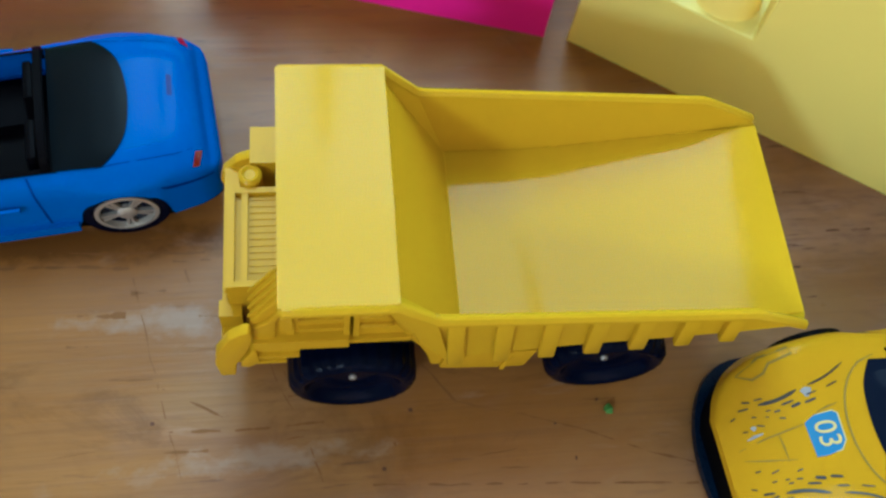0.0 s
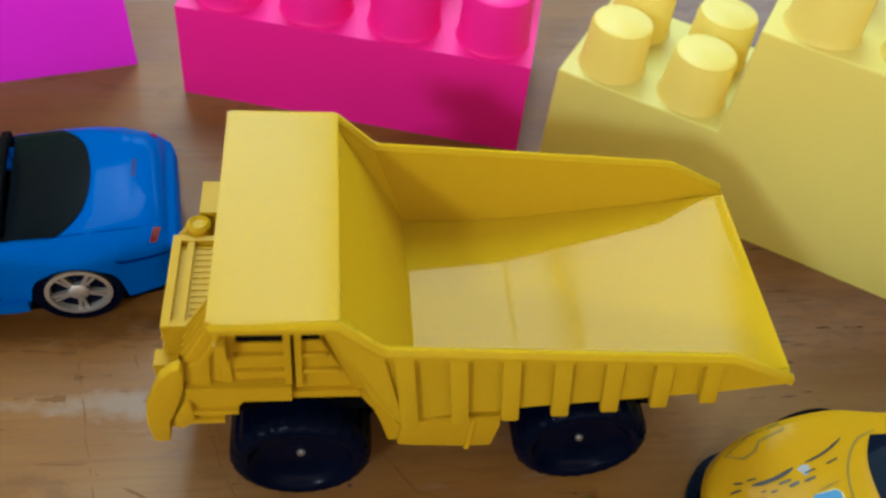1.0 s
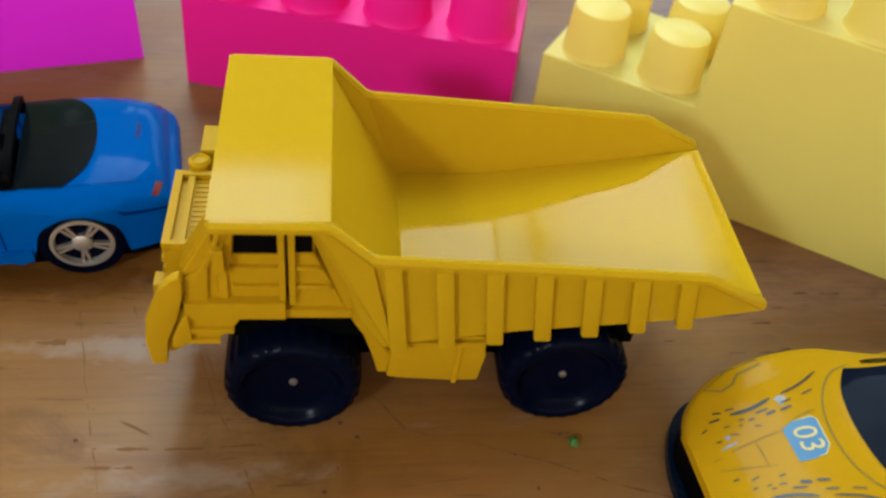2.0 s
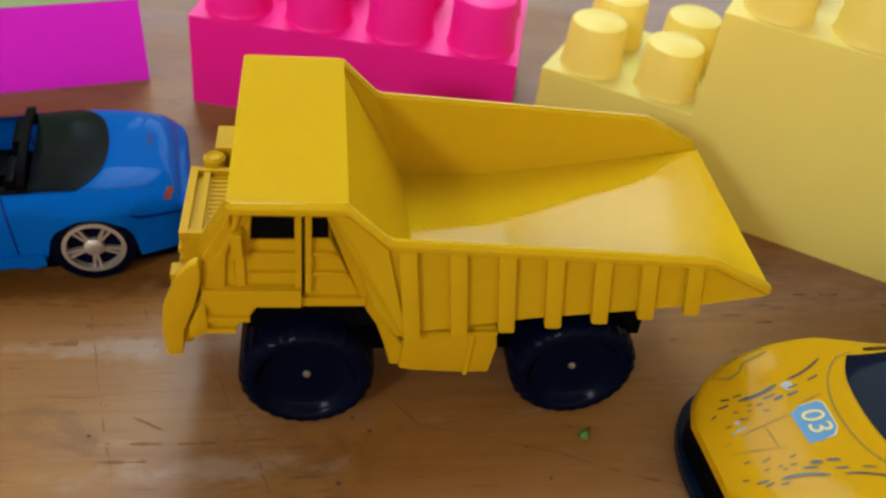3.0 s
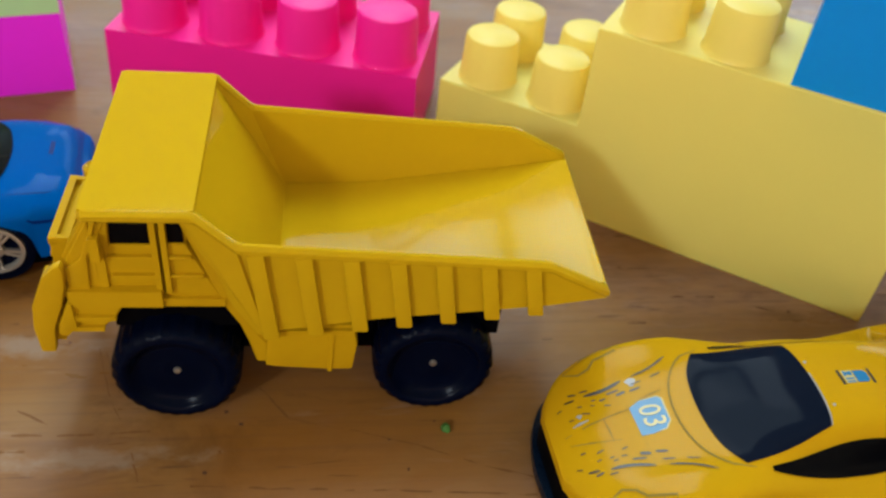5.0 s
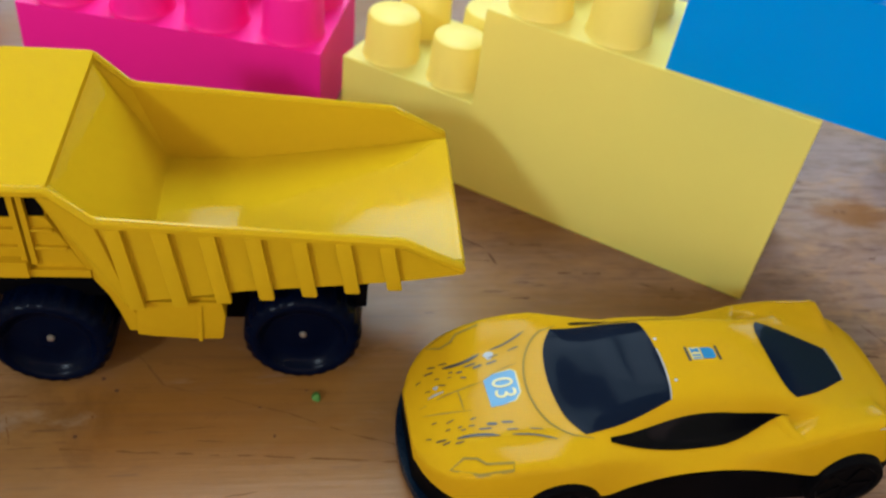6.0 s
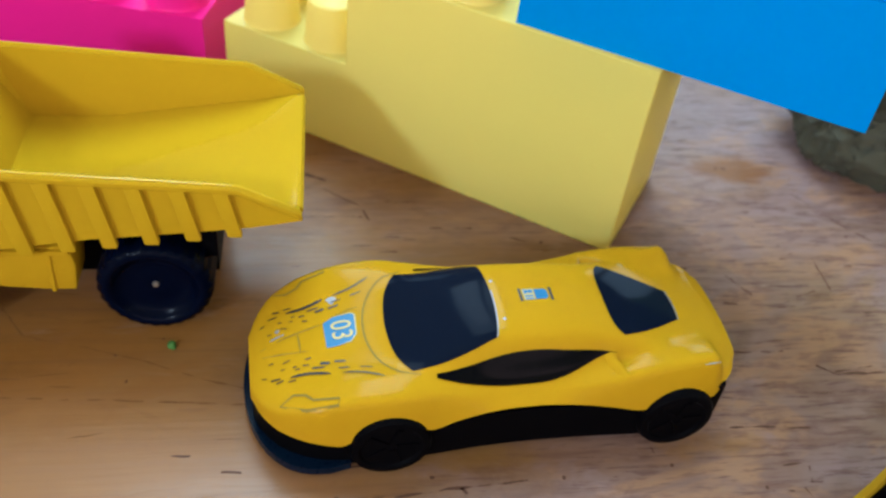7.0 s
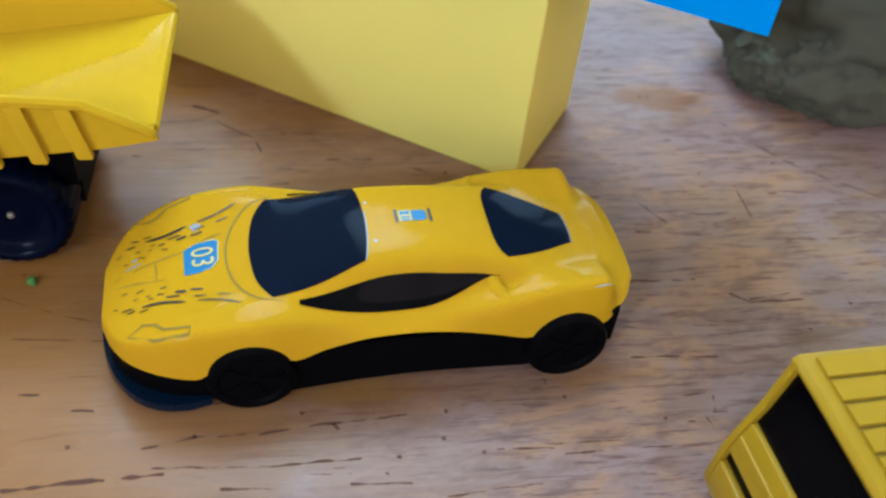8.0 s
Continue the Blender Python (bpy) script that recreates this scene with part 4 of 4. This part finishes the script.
# ---- blue open car, tail at u = 0 ----
ROADSTER = [
    (1.2, 10.4, 4.0, 10.4, 6.8, 10.2, 9.0, 9.6, 9.6), (1.6, 11.5, 5.4, 11.4, 8.6, 11.1, 10.6, 10.2, 11.2), (2.8, 12.1, 6.3, 12.0, 9.8, 11.7, 11.8, 10.8, 12.4), (3.3, 13.3, 6.4, 13.2, 9.9, 12.5, 12.1, 11.0, 12.7),
    (4.4, 14.3, 6.7, 14.2, 10.3, 13.3, 12.6, 11.4, 13.2), (6.0, 14.9, 6.9, 14.8, 10.6, 13.8, 13.0, 11.6, 13.6),
    (12.0, 15.6, 7.2, 15.4, 11.2, 14.6, 14.0, 12.7, 14.6), (18.0, 15.7, 7.2, 15.5, 11.2, 14.8, 14.0, 12.8, 14.6), (26.0, 15.2, 7.2, 15.1, 10.8, 14.6, 13.3, 12.0, 13.9), (40.0, 14.9, 7.2, 14.8, 10.8, 14.3, 13.2, 11.8, 13.8),
    (50.0, 14.7, 7.2, 14.6, 10.8, 13.9, 13.3, 11.8, 14.0), (60.0, 13.4, 7.0, 13.3, 10.4, 12.7, 12.9, 11.0, 13.7), (66.0, 11.8, 6.2, 11.6, 9.4, 11.0, 11.4, 9.6, 12.2), (70.0, 9.4, 4.5, 9.3, 6.8, 8.9, 8.0, 8.2, 8.6)]
ROADSTER_SILL = [(0, 5.0), (6, 4.6), (9.3, 4.4), (10.0, 8.0), (12.5, 10.8), (16.0, 11.9), (19.5, 10.8), (22.0, 8.0), (22.6, 5.4), (30, 5.0), (44, 5.0), (46.6, 5.4), (47.5, 8.2), (49.8, 11.0), (53, 12.0),
                 (56.2, 11.0), (58.5, 8.2), (59.4, 4.4), (70, 4.6)]


def roadster(m):
    root = thing("toy_roadster", m, "blue die-cast toy open-top car with silver wheels", "toy car", "toy cars")
    st = sorted({round(0.5 * k, 2) for k in range(3, 141)} | {1.2, 1.35, 2.8, 3.3, 9.3, 10.2, 21.9})

    def cockpit(u, f):
        return 22.0 < u < 45.0 and f < 1.86

    body = part("body", car_shell(ROADSTER, ROADSTER_SILL, st, cockpit), CAR_BLUE, root, "glossy blue metallic paint", 50)
    out = []
    for k in range(33):
        a = 2 * math.pi * k / 33
        c, d = math.cos(a), math.sin(a)
        out.append((34.0 + 11.6 * math.copysign(abs(c) ** 0.7, c), 11.3 * math.copysign(abs(d) ** 0.7, d)))
    part("interior", plate(out, 4.0, 7.5), BLACK_PLASTIC, root, "black plastic interior")
    # dark folded hood behind the seats
    def folded(a, b):
        c = 2 * b - 1
        return (13.0 + 4.6 * c * c) * (1 - a) + 24.0 * a, c * 1.96

    part("folded_hood", skin_patch(ROADSTER, ROADSTER_SILL, folded, 0.22, 14, 28), HOOD, root, "dark glossy folded hood")
    part("hood_back_panel", box(23.6, 24.2, -10.6, 10.6, 7.4, 14.9, 0.2), BLACK_PLASTIC, root)
    for s in (-1, 1):
        part("cockpit_trim", skin_patch(ROADSTER, ROADSTER_SILL, lambda a, b: (23.6 + 21.9 * a, 1.76 + 0.24 * b), 0.2, 14, 3, s), BLACK_PLASTIC, root)
    bar = bmesh.new()
    ring = []
    for k in range(21):
        a = math.pi * k / 20
        y, z = -10.6 * math.cos(a), 13.5 + 4.6 * math.sin(a) ** 0.5
        ring.append([bar.verts.new((24.6 + dx + (18.5 - z) * 0.12, y, z + dz)) for dx, dz in ((-0.55, -0.6), (0.55, -0.6), (0.55, 0.5), (-0.55, 0.5))])
    for a, b in zip(ring, ring[1:]):
        for k in range(4):
            bar.faces.new((a[k], a[(k + 1) % 4], b[(k + 1) % 4], b[k]))
    bar.faces.new(ring[0])
    bar.faces.new(ring[-1][::-1])
    part("roll_bar", bar, BLACK_PLASTIC, root)
    for s in (-1, 1):
        seat = part("seat", box(28.2, 36.5, s * 5.2 - 3.6, s * 5.2 + 3.6, 7.4, 9.6, 0.8), BLACK_PLASTIC, root)
        part("backrest", prism([(26.4, 8), (28.6, 8), (27.4, 15.6), (26.0, 15.6)], s * 5.2 - 3.4, s * 5.2 + 3.4, 0.6, 2), BLACK_PLASTIC, seat)
        part("tail_lamp", skin_patch(ROADSTER, ROADSTER_SILL, lambda a, b: (3.7 + 1.0 * a + 0.7 * b, 1.78 + 0.75 * b), 0.12, 5, 5, s), LAMP_RED, body, "dark red tail lamp")
        part("sill_ledge", box(23, 46.0, s * 13.9 - 0.8, s * 13.9 + 0.8, 4.0, 5.8, 0.7), CAR_BLUE, body)
        for u in (16.0, 53.0):
            wheel = part("wheel", turned([(r, s * h) for r, h in ((2, 7.5), (5.9, 7.5), (6.4, 8.2), (6.4, 13.4), (6.1, 14.2), (4.9, 14.3), (4.6, 13.5), (1, 13.4))], "y", (u, 0, 6.4), 40), TYRE, root, "black tyre with silver rim")
            part("rim", turned([(r, s * h) for r, h in ((4.6, 13.3), (4.6, 14.35), (4.0, 14.4), (3.85, 13.6), (3.75, 13.3))], "y", (u, 0, 6.4), 40), RIM, wheel, "silver rim edge")
            part("hub", turned([(r, s * h) for r, h in ((1.5, 13.3), (1.5, 14.2), (1.1, 14.5), (0.3, 14.55))], "y", (u, 0, 6.4), 20), RIM, wheel, "silver hub cap")
            for k in range(10):
                a = 2 * math.pi * (k // 2 + 0.25 + (0.10 if k % 2 else -0.10)) / 5
                b = box(1.0, 4.1, -0.22, 0.22, 0, 0.7, 0.1, 1)
                bmesh.ops.rotate(b, verts=b.verts, cent=(0, 0, 0), matrix=Matrix.Rotation(a, 3, "Z"))
                bmesh.ops.rotate(b, verts=b.verts, cent=(0, 0, 0), matrix=Matrix.Rotation(s * -math.pi / 2, 3, "X"))
                bmesh.ops.translate(b, verts=b.verts, vec=(u, s * 13.4, 6.4))
                part("spoke", b, RIM, wheel)
    for s in (-1, 1):
        part("boot_seam", line_decal(ROADSTER, ROADSTER_SILL, [(5.0, s * 9.4), (7.5, s * 10.2), (11.0, s * 10.6), (15.5, s * 10.9), (19.0, s * 11.2)], 0.16, 0.05), SEAM_BLUE, body, "dark blue boot seam")
        part("bumper_seam", skin_patch(ROADSTER, ROADSTER_SILL, lambda a, b: (2.6 + 7.6 * a, 3.02 + 0.12 * a + 0.09 * b), 0.04, 10, 2, s), SEAM_BLUE, body, "dark line above the bumper")
        part("door_seam", skin_patch(ROADSTER, ROADSTER_SILL, lambda a, b: (27.6 + 0.35 * a - 1.2 * b, 2.1 + 1.7 * b), 0.04, 2, 10, s), SEAM_BLUE, body, "dark blue door seam")
        part("door_handle", box(29.6, 33.2, s * 14.1 - 0.25, s * 14.1 + 0.25, 10.6, 11.5, 0.2), CAR_BLUE, body)
    # badge recess: its shade is painted as a flat dark patch on the skin
    part("boot_badge", flat_decal(ROADSTER, ROADSTER_SILL, [(6.6, -3.2), (7.3, -3.4), (7.5, 0.4), (6.8, 0.6)], 0.05), SEAM_BLUE, body, "flat dark blue patch painted for a sunken badge's shade")
    under = []
    for side in (1, -1):
        us = [1.8, 3, 5, 9, 20, 40, 60, 66, 69]
        for u in (us if side > 0 else us[::-1]):
            under.append((u, side * (table_of(ROADSTER, u)[7] - 1.2)))
    part("underbody", plate(under, 2.4, 6.0), BLACK_PLASTIC, root, "black plastic underbody")
    return root


roadster(at(-17.6, 43.6, 0, 187))


# ---- yellow bus, its front at x = 0 ----
def toy_bus(m):
    root = thing("toy_bus", m, "yellow toy bus with black windows and a ridged roof", "toy bus")
    nose = [(-4.0, 2.0), (-4.6, 4.0), (-4.4, 7.5), (-4.2, 10.4), (-3.2, 14.6), (-2.1, 18.4), (-1.3, 23.0), (-0.7, 26.3)]

    def front(z, back):
        """x on the raked front at height z, set back by some millimetres."""
        return float(np.interp(z, [q[1] for q in nose], [q[0] for q in nose])) + back

    def face(z0, z1, back, deep, y0, y1, r=0.2):
        zs = [z0 + (z1 - z0) * k / 4 for k in range(5)]
        return prism([(front(z, back), z) for z in zs] + [(front(z, back + deep), z) for z in zs[::-1]], y0, y1, r, 2)

    body = part("body", mixed(box(1.6, 70, -26.8, -0.2, 2.5, 25.8, 0.5, 2), prism([(-0.9, 25.7), (-0.9, 26.1), (-0.3, 26.8), (70, 26.8), (70, 25.7)], -27.2, 0.2, 0.35, 2)), BUS_YELLOW, root)
    for y0, y1 in ((-1.0, 0.1), (-27.1, -26.0)):
        part("front_pillar", prism(nose + [(3, 26.3), (3, 2)], y0, y1, 0.3, 2), BUS_YELLOW, body)
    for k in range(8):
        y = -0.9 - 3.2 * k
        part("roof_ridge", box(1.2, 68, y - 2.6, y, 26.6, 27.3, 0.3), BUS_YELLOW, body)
        # shade between the ridges, painted as a dark strip
        part("roof_groove_shade", box(1.4, 68, y - 3.25, y - 2.55, 26.6, 26.9, 0.05, 1), GROOVE, body, "dark strip painted as groove shade")
    part("windscreen", face(16.0, 25.75, 0.75, 2.0, -25.95, -1.05, 0.05), DARK_GLASS, body, "black windscreen")
    part("screen_lower_panel", face(10.7, 15.9, 0.15, 3.0, -25.95, -1.05), BUS_YELLOW, body)
    part("panel_ridge", face(13.0, 13.7, -0.1, 1.0, -25.9, -1.2, 0.15), BUS_YELLOW, body)
    part("grille", face(8.6, 10.6, 0.8, 2.0, -25.95, -1.05, 0.05), DARK_GLASS, body, "dark grille strip")
    part("bumper", face(2.2, 8.5, -0.1, 4.0, -25.95, -1.05, 0.4), BUS_YELLOW, body)
    for k in range(5):
        x = 5 + 12.6 * k
        part("side_window", box(x, x + 10.5, -0.4, 0.25, 14.5, 22.5, 0.1), DARK_GLASS, body, "black side window")
        part("side_window", box(x, x + 10.5, -27.25, -26.6, 14.5, 22.5, 0.1), DARK_GLASS, body, "black side window")
    for x in (12, 56):
        for s, c in ((-1, 0), (1, 0)):
            part("wheel", turned([(r, -13.5 + s * h) for r, h in ((1, 7), (4.8, 7), (5.2, 7.6), (5.2, 13), (4.7, 13.7), (3.4, 13.7), (3.0, 13.3), (0.5, 13.3))], "y", (x, 0, 5.2), 32), TYRE, root, "black wheel")
    return root


toy_bus(at(131.0, -47.5, 0, 3))

# ---- marks and crumbs on the tabletop ----
SCRATCHES, HAIRLINES = [], []
_r = random.Random(11)


def scratch(x, y, turn, length, width):
    bm = bmesh.new()
    n = 7
    a = []
    wob = [_r.uniform(-0.1, 0.1) for _ in range(n)]
    for side in (1, -1):
        for k in (range(n) if side > 0 else range(n - 1, -1, -1)):
            t = k / (n - 1)
            w = width * (0.15 + math.sin(math.pi * t)) * 0.5
            lx, ly = (t - 0.5) * length, wob[k] + side * w
            c, s = math.cos(radians(turn)), math.sin(radians(turn))
            a.append(bm.verts.new((x - 60 + lx * c - ly * s, y - 60 + lx * s + ly * c, 0.012)))
    bm.faces.new(a)
    return bm


def crack(line, width):
    """A broken hairline along points of the tabletop, wide in places and lost in others."""
    bm = bmesh.new()
    last = None
    for (x0, y0), (x1, y1) in zip(line, line[1:]):
        l = math.hypot(x1 - x0, y1 - y0)
        nx, ny = -(y1 - y0) / l, (x1 - x0) / l
        n = max(2, int(l / 0.5))
        for k in range(n + 1):
            x, y = x0 + (x1 - x0) * k / n, y0 + (y1 - y0) * k / n
            drift = 0.22 * noise.noise(Vector((x * 0.35, y * 0.35, 2.0)))
            w = width * 0.5 * min(1.3, max(0.0, 0.62 + 1.5 * noise.noise(Vector((x * 0.45, y * 0.45, width * 9))) + 0.5 * noise.noise(Vector((x * 1.7, y * 1.7, 5.0)))))
            pair = [bm.verts.new((x - 60 + nx * (drift + q * w), y - 60 + ny * (drift + q * w), 0.012)) for q in (1, -1)] if w > 0.012 else None
            if pair and last:
                bm.faces.new((last[0], last[1], pair[1], pair[0]))
            last = pair
    loose = [v for v in bm.verts if not v.link_faces]
    bmesh.ops.delete(bm, geom=loose, context="VERTS")
    return bm


LEFT_CRACKS = (([(10.6, 3.1), (14.9, -3.0), (24.7, -5.7), (33.5, -8.6), (42.2, -12.4), (49.4, -14.8)], 0.32), ([(1.9, -14.0), (13.8, -15.0), (27.5, -16.0), (49.4, -17.8)], 0.3),
               ([(-26.1, -4.2), (-16.5, -4.8), (-4.5, -4.6)], 0.5), ([(-27.2, 2.2), (-22.0, -0.8), (-17.7, -3.2)], 0.3), ([(-27.3, -7.2), (-20.7, -7.4)], 0.4), ([(-35.9, 4.0), (-28.6, 3.6)], 0.3))
GOUGES = (([(-90, 22.9), (-60, 22.6), (-43.8, 22.3), (-38.2, 21.9), (-32.5, 21.4)], 0.55), ([(-44.4, 24.6), (-32.9, 24.0), (-21.3, 23.5)], 0.4), ([(-26.1, 22.2), (-19.9, 22.3)], 0.6), ([(-40.8, 9.3), (-37.8, 9.3)], 0.4),
          ([(-39.6, 14.1), (-32.7, 13.8)], 0.9), ([(-32.1, 17.3), (-27.0, 17.4)], 0.7), ([(-24.2, 20.8), (-22.8, 16.3)], 0.3), ([(-23.2, 13.0), (-18.4, 12.7)], 0.5), ([(-12.7, 10.6), (-11.2, 6.5)], 0.25),
          ([(-9.8, 3.5), (-9.3, 1.5)], 0.3), ([(-9.5, -0.3), (-6.2, -0.3)], 0.35), ([(5.4, -8.3), (5.8, -9.5)], 0.6), ([(-6.0, -10.1), (-5.2, -12.0)], 0.25))
JOINT = (([(-31.8, 19.8), (-29.7, 10.0), (-27.0, -0.6), (-24.3, -10.9)], 0.24), ([(-14, 12), (-11, 2), (-7.5, -4.6), (-5.0, -13)], 0.16))
NEAR_CRACKS = (([(40.1, -40.8), (48.5, -40.3), (59.1, -40.0)], 0.6), ([(56.0, -36.1), (62.2, -34.8), (70.0, -35.0), (81.1, -33.9), (90.2, -33.4)], 0.42), ([(57.0, -39.0), (72.2, -39.9), (83.7, -39.7)], 0.36),
               ([(75.7, -41.4), (84.2, -41.9)], 0.3), ([(82.0, -43.3), (89.8, -43.8)], 0.4), ([(66.0, -42.7), (72.9, -43.2)], 0.4), ([(101.5, -39.7), (109.2, -40.1)], 0.35), ([(110.5, -41.1), (118.3, -41.0), (125.5, -41.1)], 0.4),
               ([(93.4, -46.1), (106.5, -45.2)], 0.3), ([(134.3, -33.3), (133.4, -36.2)], 0.3), ([(131.9, -37.0), (132.5, -38.8)], 0.35), ([(110.2, -28.6), (110.5, -29.8)], 0.4), ([(80.3, -33.9), (81.0, -35.0)], 0.4))
FAR_CRACKS = (([(121.0, -25.7), (129.8, -25.8), (137.5, -26.5)], 0.35), ([(123.0, 10.9), (129.0, 10.0)], 0.35), ([(135.7, 8.2), (139.2, 2.9)], 0.3), ([(144.1, -14.0), (147.2, -16.0), (156.9, -15.9)], 0.5), ([(127.3, -10.2), (133, -10.6), (139.6, -10.6)], 0.4),
              ([(159.5, 32.0), (166.1, 21.9), (170.7, 16.6), (182.6, 8.0)], 0.3), ([(155.3, 12.2), (155.3, 8), (155.2, 3.7)], 0.35), ([(145.3, 1.2), (149, 2.6), (152.1, 3.8)], 0.3), ([(62.2, 33.6), (69.3, 28.3), (70.8, 24.2)], 0.35),
              ([(96.6, 19.2), (99.5, 18.0), (102.8, 17.5)], 0.7), ([(74.0, 30.0), (82.0, 29.2)], 0.4), ([(58.0, 38.5), (63.0, 36.2)], 0.7), ([(37.3, -26.3), (42.2, -26.5)], 0.3))
for _line, _w in NEAR_CRACKS + FAR_CRACKS:
    SCRATCHES.append(crack(_line, _w))
for _line, _w in GOUGES + LEFT_CRACKS + JOINT:
    HAIRLINES.append(crack(_line, _w))
for _x, _y in ((-28.4, -2.9), (8.1, -3.7), (5.9, -1.4), (3.6, -11.9), (62.5, -34.7), (76.3, -32.1), (47, -35.1), (95.6, -33.2), (94.7, -37.5), (99.7, -40), (126, -36.6), (145.8, 40.5), (147.4, 40.5), (88.5, -39.8), (112.6, -32.0)):
    SCRATCHES.append(scratch(_x, _y, 40, 0.7, 0.6))
for _k in range(60):
    HAIRLINES.append(scratch(_r.uniform(-60, 60), _r.uniform(-60, 85), _r.gauss(0, 5), _r.uniform(2, 9), _r.uniform(0.08, 0.24)))
for _k in range(150):
    _x, _y, _l = _r.uniform(45, 200), _r.uniform(-60, 85), _r.choice((1.5, 2.5, 4.0, 7.0, 11.0)) * _r.uniform(0.7, 1.3)
    SCRATCHES.append(crack([(_x, _y), (_x + _l, _y + _l * _r.gauss(0, 0.05))], _r.uniform(0.12, 0.36)))
for _k in range(26):
    SCRATCHES.append(scratch(_r.uniform(-20, 180), _r.uniform(-55, 60), _r.uniform(0, 180), _r.uniform(0.4, 1.0), _r.uniform(0.2, 0.5)))
tagged(part("scratch_wear", mixed(*SCRATCHES), CRACK, TABLE, "dark cracks and scratches in the wood"), kind="stuff")
tagged(part("hairline_wear", mixed(*HAIRLINES), FAINT, TABLE, "faint brown hairlines in the wood"), kind="stuff")


_b = bmesh.new()
bmesh.ops.create_icosphere(_b, subdivisions=2, radius=0.75)
for _v in _b.verts:
    _v.co *= 1 + 0.35 * noise.noise(_v.co * 2)
    _v.co.z = max(-0.4, _v.co.z) + 0.4
_o = part("crumb", _b, CRUMB, None, "tiny green crumb on the table")
_o.matrix_world = at(37.8, -6.0)
tagged(_o, category="crumb")
